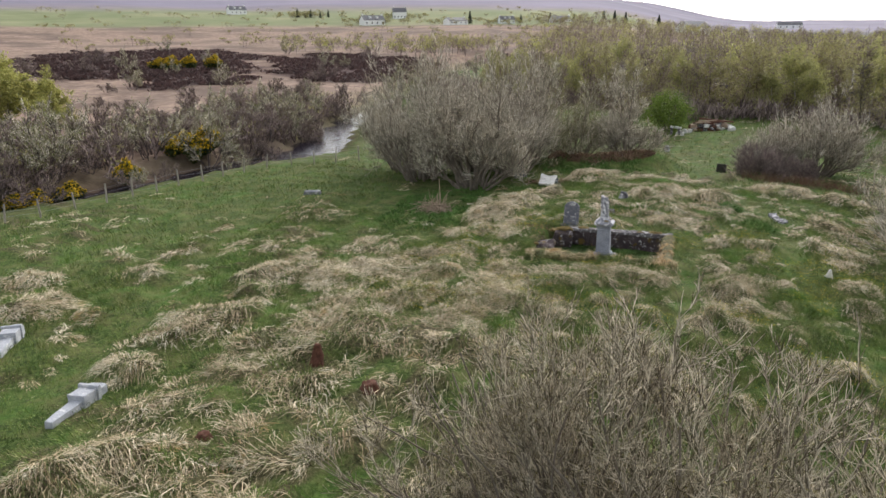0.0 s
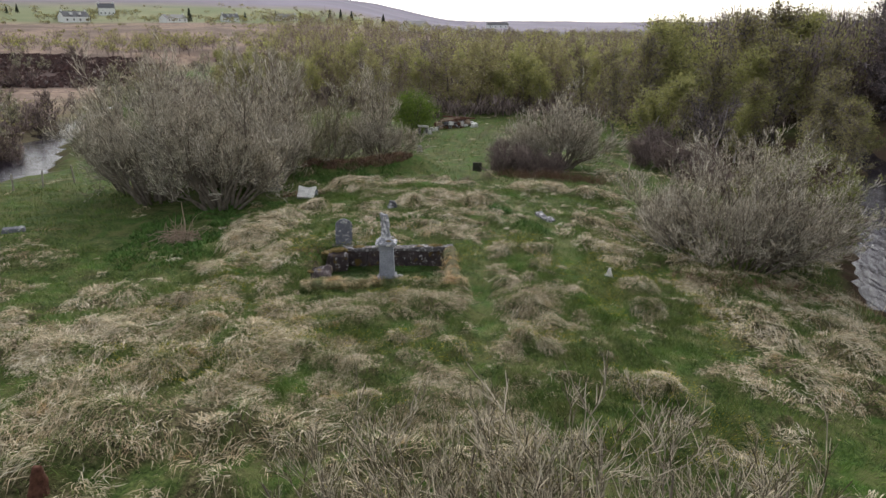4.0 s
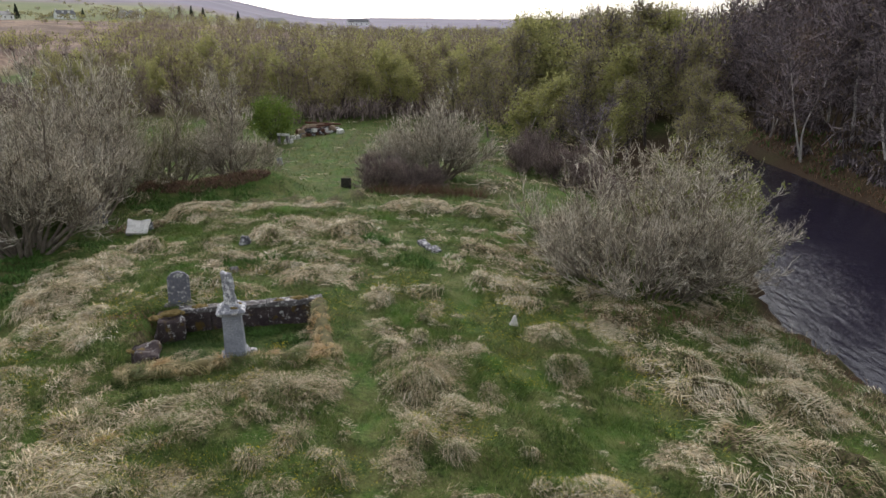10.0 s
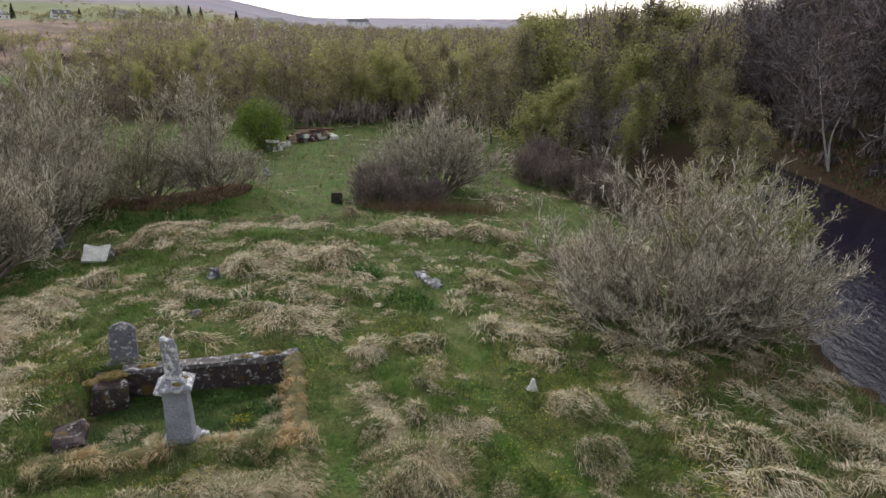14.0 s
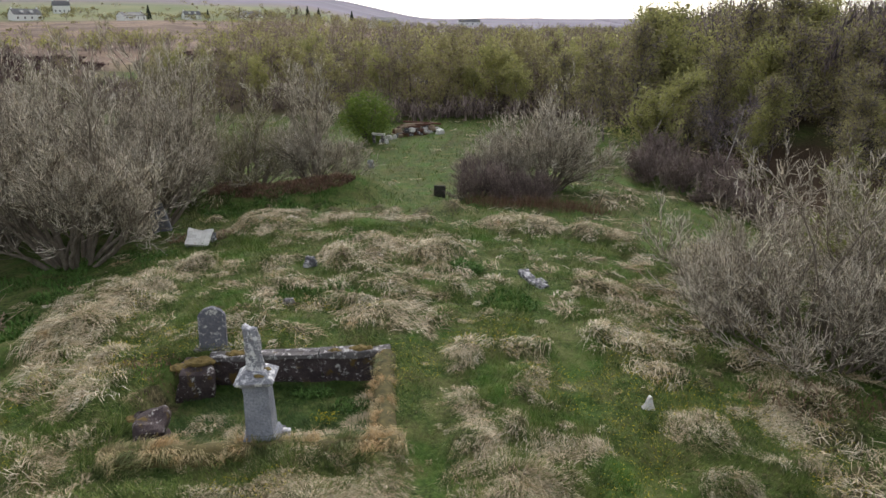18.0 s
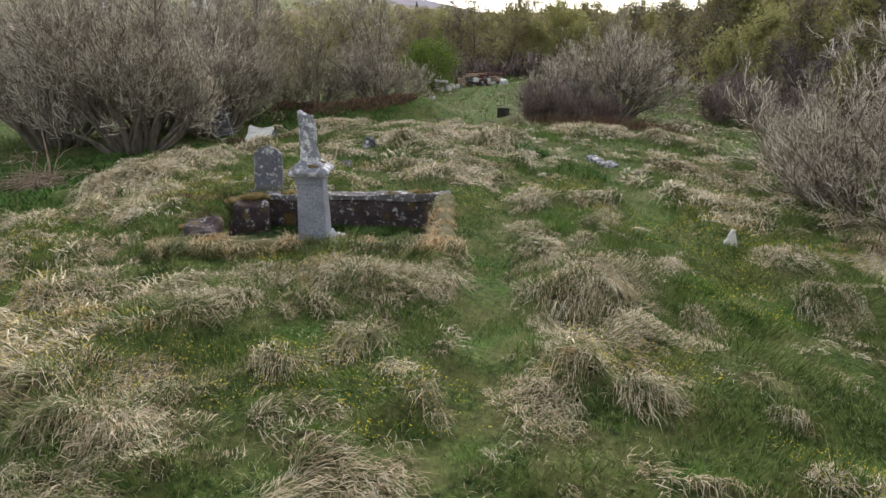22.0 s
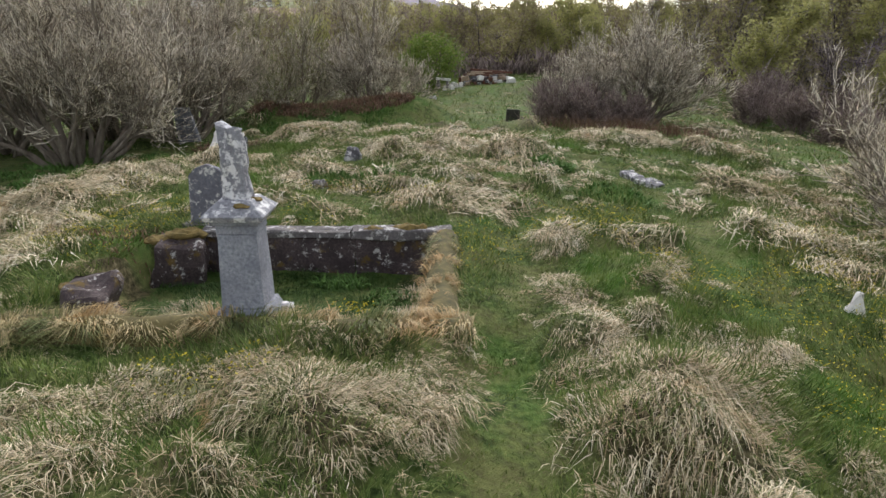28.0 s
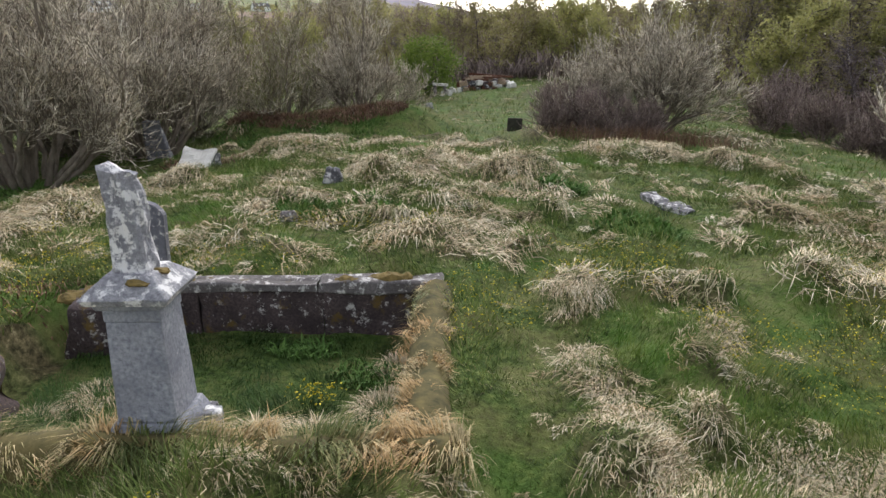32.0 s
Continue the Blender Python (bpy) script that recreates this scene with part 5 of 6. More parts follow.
def make_tree(name, g, height, trunk_r, bark, twig, leaf, leaf_size, leaves, label, spread=0.5, fine=4, low=0.28, limbs=18, thick=1.0, trunks=1, limb=0.42):
    ob = thing(name, Matrix(), label, "tree")
    a = g.random(trunks) * 6.28
    foot = np.stack([0.25 * np.cos(a), 0.25 * np.sin(a), np.full(trunks, -0.2)], 1) * (trunks > 1) + np.array([0, 0, -0.2 * (trunks == 1)])
    lean = np.stack([0.28 * np.cos(a), 0.28 * np.sin(a), np.ones(trunks)], 1) if trunks > 1 else np.array([[0.03, 0.02, 1.0]])
    s1, n1, w1 = grow(foot, lean / np.linalg.norm(lean, axis=1, keepdims=True), height * (1 - 0.15 * g.random(trunks)), trunk_r, 0.015, 9, 0.07, 0.03, g)
    for stem in n1:
        array_part("trunk", tube(stem, trunk_r, 0.015, 6), bark, ob, smooth=True)
    b, w, k = sprout(n1, w1, limbs, spread, low, g)
    s2, n2, w2 = grow(b, w, height * (limb - 0.28 * k) * (0.7 + 0.6 * g.random(len(b))), trunk_r * 0.36, 0.010, 4, 0.16, 0.05, g)
    b, w, k = sprout(n2, w2, 7, 0.6, 0.2, g)
    s3, n3, w3 = grow(b, w, height * 0.11 * (0.5 + g.random(len(b))), 0.018 * thick, 0.010 * thick, 2, 0.22, 0.05, g)
    b, w, k = sprout(n3, w3, fine, 0.7, 0.2, g)
    s4, n4, w4 = grow(b, w, height * 0.065 * (0.5 + g.random(len(b))), 0.013 * thick, 0.007 * thick, 1, 0.2, 0.0, g)
    array_part("branch_crown", merge(ribbons(*s2, g), ribbons(*s3, g), ribbons(*s4, g)), twig, ob)
    tips = np.concatenate([n3.reshape(-1, 3), n4[:, -1]])
    at = tips[g.integers(0, len(tips), leaves)] + g.normal(0, 0.10 + 0.012 * height, (leaves, 3))
    array_part("leaf_crown", leaf_cards(at, leaf_size, g), leaf, ob)
    return ob


def far_wood(name, spots, twig, leaf, g, label, twigs=66, leaves=30, leaf_size=0.30):
    """Joined far trees: x, y, height and width each."""
    x, y, h, w = spots.T
    z = land(x, y)
    n = len(x)
    clumps = 9
    p = g.normal(size=(n, clumps, 3))
    p /= np.linalg.norm(p, axis=2, keepdims=True)
    p[..., 2] = np.abs(p[..., 2]) * 1.3 - 0.35
    def inside(k, loose):
        q = p[np.arange(n)[:, None], g.integers(0, clumps, (n, k))] * (0.62 + 0.2 * g.random((n, k, 1))) + g.normal(0, loose, (n, k, 3))
        return np.stack([x[:, None] + q[..., 0] * w[:, None] * 0.5, y[:, None] + q[..., 1] * w[:, None] * 0.5, z[:, None] + h[:, None] * (0.56 + 0.44 * q[..., 2])], 2).reshape(-1, 3)
    tip = inside(twigs, 0.28)
    root = np.repeat(np.stack([x, y, z + h * 0.2], 1), twigs, 0)
    way = (tip - root) * 0.25 + g.normal(0, 0.25, tip.shape) + np.array([0, 0, 0.35])
    twig_arrays = ribbons(tip - way, tip, 0.045, 0.022, g)
    trunk = sticks(np.stack([x, y, z - 0.3], 1), np.stack([x + g.normal(0, 0.3, n), y, z + h * 0.75], 1), 0.10, 0.03, 4)
    wood = thing(name, Matrix(), label, "wood", kind="stuff")
    array_part("branch_mass", merge(trunk, twig_arrays), twig, wood)
    array_part("leaf_mass", leaf_cards(inside(leaves, 0.17), leaf_size, g), leaf, wood)
    wood["kind"] = "stuff"


def build_woods():
    g = np.random.default_rng(41)
    kinds = [
        make_tree("birch_tree", g, 5.6, 0.08, BIRCH_BARK, PURPLE_TWIG, LIME_LEAF, 0.10, 5200, "slender birch coming into yellow-green leaf", 0.8, 3, 0.10, thick=1.2, limb=0.55),
        make_tree("birch_tree", g, 5.4, 0.08, DARK_BARK, PURPLE_TWIG, OLIVE_LEAF, 0.10, 3400, "birch with thin olive spring leaves", 0.8, 3, 0.10, thick=1.3, limb=0.55),
        make_tree("birch_tree", g, 5.2, 0.07, DARK_BARK, PURPLE_TWIG, OLIVE_LEAF, 0.08, 700, "bare purple-brown birch in the wood", 0.75, 5, 0.08, thick=1.4, limb=0.5),
        make_tree("alder_tree", g, 4.6, 0.09, DARK_BARK, GREY_TWIG, OLIVE_LEAF, 0.09, 900, "bare grey-brown alder in the wood", 0.65, 5, 0.1, thick=1.5, trunks=3, limbs=8),
    ]
    spots = [[] for _ in kinds]
    for n in range(230):
        y = 67 + 46 * g.random() ** 1.3
        x = -58 + 90 * g.random()
        if x > np.interp(y, NEAR_EDGE[:, 0], NEAR_EDGE[:, 1]) - 1 or (x < -22 and y < 84 + 0.4 * (-22 - x) and g.random() < 0.75):
            continue
        kind = int(g.choice(4, p=[0.17, 0.30, 0.33, 0.20]))
        spots[kind].append((x, y, g.random() * 360, 0.8 + 0.45 * g.random()))
    for kind, s in zip(kinds, spots):
        plant(kind, s)
    def belt(n, y0, y1, x0, x1, h0, h1):
        y = y0 + (y1 - y0) * g.random(n) ** 1.2
        x = x0 * y / 100 + (x1 - x0) * y / 100 * g.random(n)
        h = h0 + (h1 - h0) * g.random(n)
        return np.stack([x, y, h, h * (0.8 + 0.5 * g.random(n))], 1)
    far_wood("birch_wood", belt(760, 106, 430, -46, 45, 4.5, 7.5), PURPLE_TWIG, OLIVE_LEAF, g, "far wood of purple-brown and olive birches", 70, 60, 0.24)
    far_wood("birch_wood", belt(320, 100, 400, -50, 45, 4.5, 7.5), PURPLE_TWIG, SPRING_LEAF, g, "far birches in yellow-green spring leaf", 40, 90, 0.24)
    low = belt(330, 64, 92, -72, 30, 1.4, 3.4)
    low = low[(low[:, 0] < np.interp(low[:, 1], NEAR_EDGE[:, 0], NEAR_EDGE[:, 1]) - 1) & ~((low[:, 0] < -20) & (low[:, 1] < 76))]
    far_wood("wood_undergrowth", low, PURPLE_TWIG, OLIVE_LEAF, g, "purple-brown undergrowth along the wood's edge", 80, 20, 0.16)
    # the dark wooded hillside over the river
    tall = [
        make_tree("birch_tree", g, 11.0, 0.11, BIRCH_BARK, GREY_TWIG, RUSSET_LEAF, 0.14, 400, "tall bare birch with a pale trunk above the river", 0.5, 6, 0.25, 18, 2.0, trunks=2),
        make_tree("ash_tree", g, 12.0, 0.15, DARK_BARK, GREY_TWIG, RUSSET_LEAF, 0.13, 200, "tall leafless tree on the dark wooded hillside", 0.6, 6, 0.12, 26, 2.2),
        make_tree("spruce_tree", g, 11.5, 0.15, DARK_BARK, DARK_BARK, DARK_LEAF, 0.22, 2600, "dark conifer among bare hillside trees", 0.75, 2, 0.08, 40, limb=0.3),
        make_tree("ash_tree", g, 9.5, 0.14, DARK_BARK, PURPLE_TWIG, RUSSET_LEAF, 0.15, 500, "leafless tree with purple-brown twigs on the hillside", 0.65, 6, 0.1, 26, 2.2),
    ]
    spots = [[] for _ in tall]
    for n in range(150):
        y = 8 + 100 * g.random() ** 0.9
        x = np.interp(y, FAR_EDGE[:, 0], FAR_EDGE[:, 1]) + 2.2 + 42 * g.random() ** 1.5
        p = [0.30, 0.36, 0.02, 0.32] if n % 3 == 0 else [0.10, 0.48, 0.05, 0.37]
        spots[int(g.choice(4, p=p))].append((x, y, g.random() * 360, 0.75 + 0.45 * g.random()))
    spots[0] += [(26.4, 47.5, 30, 0.85), (30.4, 48.2, 110, 1.25), (27.4, 56.2, 210, 0.8), (28.6, 40.5, 300, 0.9), (27.2, 33.5, 20, 0.8), (-17.4, 77.9, 0, 0.62), (-24.0, 74.0, 70, 0.5), (5.0, 73.0, 150, 0.6), (10.4, 48.8, 200, 0.5)]
    for kind, s in zip(tall, spots):
        plant(kind, s)
    n = 620
    y = 2 + 130 * g.random(n)
    x = np.interp(y, FAR_EDGE[:, 0], FAR_EDGE[:, 1]) + 1.8 + 60 * g.random(n) ** 1.5
    h = (1.2 + 7.0 * g.random(n)) * smooth(0, 14, x - np.interp(y, FAR_EDGE[:, 0], FAR_EDGE[:, 1])) + 0.8
    far_wood("hillside_thicket", np.stack([x, y, h, h * 0.9], 1), GREY_TWIG, RUSSET_LEAF, g, "dark bare thicket covering the far river bank", 90, 26, 0.2)
    # the wood runs on over the hill behind the river bend
    n = 620
    y = 78 + 190 * g.random(n)
    x = np.interp(y, FAR_EDGE[:, 0], FAR_EDGE[:, 1]) + 3 + 75 * g.random(n)
    h = 8 + 7 * g.random(n)
    hill = np.stack([x, y, h, h * 0.8], 1)
    far_wood("hill_wood", hill[:400], GREY_TWIG, OLIVE_LEAF, g, "bare purple-grey wood over the hill", 90, 34, 0.3)
    far_wood("hill_wood", hill[400:], PURPLE_TWIG, LIME_LEAF, g, "birches in yellow-green leaf over the hill", 50, 90, 0.26)
    # tall mixed wood that closes the view round the river bend
    n = 300
    y = 74 + 70 * g.random(n)
    x = 9 + (y - 74) * 0.05 + (np.interp(y, NEAR_EDGE[:, 0], NEAR_EDGE[:, 1]) + 4 - 9) * g.random(n)
    h = 7.5 + 5.5 * g.random(n) * smooth(8, 20, x)
    bend = np.stack([x, y, h, h * 0.75], 1)
    far_wood("bend_wood", bend[:190], GREY_TWIG, OLIVE_LEAF, g, "tall bare and olive trees round the river bend", 150, 90, 0.2)
    far_wood("bend_wood", bend[190:], PURPLE_TWIG, LIME_LEAF, g, "tall birches in yellow-green leaf round the river bend", 110, 190, 0.17)
    # leafy trees at the meadow's far right
    near = make_tree("birch_tree", g, 6.2, 0.10, BIRCH_BARK, GREY_TWIG, LIME_LEAF, 0.085, 9500, "fresh yellow-green birch at the meadow edge", 0.6, 4, 0.1, 24)
    plant(near, [(5.8, 48.0, 0, 1.02), (12.9, 50.5, 80, 0.85), (12.0, 66, 200, 1.75), (17.5, 72, 20, 1.9), (7.5, 69, 90, 1.6), (15.5, 62, 310, 1.3), (22.9, 53.4, 130, 0.8)])
    olive = make_tree("alder_tree", g, 7.0, 0.12, DARK_BARK, GREY_TWIG, OLIVE_LEAF, 0.085, 3600, "olive-brown alder by the river bend", 0.65, 5, 0.08, 26, 1.5)
    plant(olive, [(9.0, 52, 0, 0.75), (3.4, 55.5, 50, 0.8), (14.5, 52, 100, 0.85), (12, 59, 200, 1.15), (6, 61, 300, 1.1), (17.5, 58, 30, 1.25), (0.5, 60, 130, 0.85), (20, 70, 70, 1.5), (16.0, 43.0, 210, 0.6), (18.2, 40.5, 15, 0.62), (19.4, 44.6, 75, 0.78), (8, 68, 20, 1.3), (16, 66, 120, 1.5), (3, 66, 220, 1.0), (18.6, 48.5, 10, 0.7), (20.2, 53, 190, 0.85), (21.6, 57, 90, 0.9), (22.5, 62, 290, 1.1)])
    haw = thing("hawthorn_bush", Matrix(), "rounded bright green hawthorn beside the ruin", "bush")
    s1, n1, w1 = grow(np.zeros((7, 3)), np.stack([np.cos(np.arange(7) * 0.9) * 0.4, np.sin(np.arange(7) * 0.9) * 0.4, np.ones(7)], 1), 3.2, 0.07, 0.02, 6, 0.12, 0.0, g)
    for stem in n1:
        array_part("trunk", tube(stem, 0.07, 0.02), DARK_BARK, haw, smooth=True)
    # sprays of leaves set over a lumpy dome
    c = g.normal(size=(150, 3))
    c /= np.linalg.norm(c, axis=1, keepdims=True)
    c = c * (0.55 + 0.5 * g.random((150, 1))) * np.array([1.8, 1.8, 1.75]) + np.array([0, 0, 1.9])
    at = c[g.integers(0, 150, 9000)] + g.normal(0, 0.24, (9000, 3))
    array_part("leaf_crown", leaf_cards(at, 0.075, g, 0.3), BRIGHT_LEAF, haw, "fresh bright green leaves")
    plant(haw, [(-13.9, 51.2, 0, 1.1)])


build_willows()
build_woods()


# ---- stones and small things among the graves ----
def rock(name, m, size, material, label, category, seed=1.0, amount=0.12, taper=0.8, bevel=0.05, cuts=3, group=""):
    """One weathered stone, its foot set a little into the turf."""
    bm = bmesh.new()
    block(bm, size, bevel=bevel, taper=taper)
    rough(bm, amount * min(size), 3.0 / max(size), cuts, seed)
    mesh = bpy.data.meshes.new(name)
    bm.to_mesh(mesh)
    bm.free()
    mesh.materials.append(material)
    ob = new(name, mesh)
    ob.matrix_basis = m
    return tagged(ob, label, category, group)


def stand(x, y, sink=0.06, rx=0, ry=0, rz=0):
    return pose(x, y, ground_z(x, y) - sink, rx, ry, rz)


def build_white_tablet():
    x, y = -12.95, 23.55
    t = thing("fallen_tablet", stand(x, y, 0.05, 0, 0, 20), "broken white marble tablet propped on mossy stones", "gravestone")
    bm = bmesh.new()
    block(bm, (0.86, 0.78, 0.09), bevel=0.012)
    bmesh.ops.subdivide_edges(bm, edges=bm.edges[:], cuts=4, use_grid_fill=True)
    for v in bm.verts:
        if v.co.y > 0.2:
            v.co.y -= 0.07 * (v.co.y - 0.2) / 0.22 * (1 - (v.co.x / 0.43) ** 2)
    rough(bm, 0.05, 3.5, 0, 3)
    bmesh.ops.transform(bm, matrix=pose(0.02, -0.05, 0.30, 35, 5, -8), verts=bm.verts[:])
    part("slab", bm, WHITE_STONE, t, "pale weathered marble face")
    for u, v, s in ((-0.30, -0.12, 0.22), (0.28, 0.26, 0.42), (-0.14, 0.28, 0.44), (0.24, -0.16, 0.2)):
        bm = bmesh.new()
        block(bm, (s * 1.3, s, s), pose(u, v, 0, 5, 4, u * 90), bevel=0.05, taper=0.8)
        rough(bm, 0.06, 5, 2, u * 7)
        part("prop_stone", bm, MOTTLED_STONE, t, "dark mossy prop stone")


def build_fallen_cross(x, y, turn, label):
    """A granite pedestal lying on its side with its shaft pointing away."""
    t = thing("fallen_monument", stand(x, y, 0.05, 0, 0, turn), label, "gravestone", "fallen monuments in the field")
    for name, size, at, taper in (("shaft", (0.95, 0.32, 0.26), -0.52, 1.0), ("pedestal", (0.44, 0.46, 0.36), 0.16, 1.0), ("cap", (0.12, 0.56, 0.42), 0.44, 1.0), ("foot", (0.30, 0.44, 0.28), 0.65, 1.0)):
        bm = bmesh.new()
        block(bm, size, pose(at, 0, 0, 0, 3, 0), bevel=0.025)
        if name == "shaft":
            for v in bm.verts:
                k = (v.co.x - at) / size[0] + 0.5
                v.co.y *= 0.62 + 0.38 * k
                v.co.z *= 0.75 + 0.25 * k
        rough(bm, 0.02, 6, 2, at)
        part(name, bm, FALLEN_STONE, t)


def build_fallen_slab():
    """A cross-shaped stone lying flat in the turf, in broken pieces."""
    x, y = -0.62, 20.45
    t = thing("fallen_cross", stand(x, y, 0.0, 0, 0, -61), "dark grey fallen stone cross in pieces on the grass", "gravestone")
    for n, (u, v, l, w) in enumerate(((-0.62, 0.02, 0.40, 0.34), (-0.16, -0.03, 0.46, 0.28), (0.30, 0.03, 0.42, 0.46), (0.66, 0.0, 0.26, 0.26))):
        bm = bmesh.new()
        block(bm, (l, w, 0.15), pose(u, v, -0.03, 4 * (n % 2), 3, 9 * n - 12), bevel=0.03)
        rough(bm, 0.03, 7, 2, n)
        part("piece", bm, MOTTLED_STONE, t)


def build_ruin():
    """Low rubble walls with whitened stones and old boards by the hawthorn."""
    g = random.Random(77)
    t = thing("ruined_wall", stand(-11.0, 54.6, 0, 0, 0, 28), "low tumbled rubble wall with white stones and dark timbers", "ruin")
    for n in range(70):
        u, v = g.uniform(-1.6, 1.7), g.gauss(0, 0.3)
        s = g.uniform(0.22, 0.48)
        bm = bmesh.new()
        block(bm, (s * 1.4, s, s * 0.8), pose(u, v, g.choice((0, 0, 0.2, 0.35)) - 0.08, g.uniform(-12, 12), g.uniform(-12, 12), g.uniform(0, 180)), bevel=0.04, taper=0.85)
        rough(bm, 0.06, 5, 1, n)
        part("rubble_stone", bm, g.choice((MOTTLED_STONE, WHITE_STONE, WALL_STONE, RUST_STONE, MOTTLED_STONE, DEAD_WOOD)), t)
    for n in range(5):
        bm = bmesh.new()
        block(bm, (1.8 + 0.3 * n, 0.16, 0.14), pose(-0.6 + 0.3 * n, 0.1 * n - 0.2, 0.55 + 0.06 * n, 0, g.uniform(-5, 5), g.uniform(-18, 18)), bevel=0.02)
        part("timber", bm, DEAD_WOOD if n % 2 else RUST_STONE, t)
    seat = thing("broken_tomb", stand(-12.9, 50.4, -0.12, 0, 0, 10), "white broken table tomb standing on stub legs", "tomb")
    bm = bmesh.new()
    block(bm, (0.95, 0.5, 0.13), pose(0, 0, 0.52, 0, 5, 0), bevel=0.02)
    rough(bm, 0.03, 5, 2)
    part("tabletop", bm, WHITE_STONE, seat)
    for u in (-0.32, 0.3):
        bm = bmesh.new()
        block(bm, (0.2, 0.34, 0.58), pose(u, 0, -0.04), bevel=0.03)
        rough(bm, 0.04, 5, 2, u)
        part("leg", bm, COPING_STONE, seat)


def build_stones():
    build_white_tablet()
    build_fallen_cross(-12.45, -4.65, 111, "pale grey granite monument fallen flat beside the path")
    build_fallen_cross(-17.6, -3.6, 137, "second grey granite monument lying in the grass")
    build_fallen_slab()
    build_ruin()
    rock("marker_stone", stand(1.95, 13.45, 0.05, 0, 8, 25), (0.34, 0.16, 0.32), WHITE_STONE, "small white pointed stone in wet grass", "stone", 4, 0.1, 0.14)
    rock("grave_marker", stand(-7.45, 20.1, 0.04, 0, 6, 15), (0.44, 0.28, 0.36), MOTTLED_STONE, "small dark gravestone with a white lichened top", "gravestone", 9, 0.25, 0.6)
    rock("black_gravestone", stand(-5.5, 32.8, 0.05, 0, 2, 8), (0.56, 0.16, 0.58), BLACK_STONE, "square black gravestone in the meadow", "gravestone", 2, 0.02, 0.97, 0.012, 1)
    rock("small_headstone", stand(-11.0, 41.0, 0.05, 0, -5, 12), (0.42, 0.14, 0.55), LICHEN_STONE, "little pale lichened headstone in the grass", "gravestone", 6, 0.05, 0.8)
    rock("standing_stone", stand(-15.6, 25.6, 0.08, 4, -6, 20), (0.72, 0.40, 1.25), HEAD_STONE, "dark leaning gravestone under the willow", "gravestone", 12, 0.12, 0.7)
    rock("rust_stone", stand(-8.4, -0.72, 0.06, 0, 6, 30), (0.40, 0.26, 0.68), RUST_STONE, "rust-brown pointed stump of stone in the field", "stone", 15, 0.2, 0.35)
    rock("brown_boulder", stand(-6.4, -1.1, 0.03, 0, 0, 50), (0.42, 0.34, 0.24), RUST_STONE, "small brown boulder among tussocks", "stone", 18, 0.2, 0.7)
    rock("brown_boulder", stand(-8.5, -4.2, 0.05, 0, 0, 10), (0.36, 0.30, 0.22), RUST_STONE, "small brown boulder in long grass", "stone", 21, 0.2, 0.7)
    rock("flat_slab", stand(-23.8, 16.1, 0.02, 0, 0, 35), (1.0, 0.5, 0.22), HEAD_STONE, "grey slab lying in the open field", "stone", 24, 0.1, 0.85)
    rock("grey_boulder", stand(-6.9, 16.9, 0.05, 0, 0, 30), (0.34, 0.3, 0.2), COPING_STONE, "mossy boulder beyond the enclosure", "stone", 27, 0.2, 0.7)
    for n in range(6):
        a = n * 2.39
        x, y = -12.6 + 2.1 * math.sin(a * 1.3), 51.6 + 1.2 * math.cos(a * 2.1)
        rock("white_stone", stand(x, y, 0.03, 0, 0, n * 40), (0.34 + 0.03 * (n % 5), 0.3, 0.34), WHITE_STONE, "whitened loose stone by the ruin", "stone", n, 0.2, 0.7, 0.03, 1, "loose stones by the ruin")


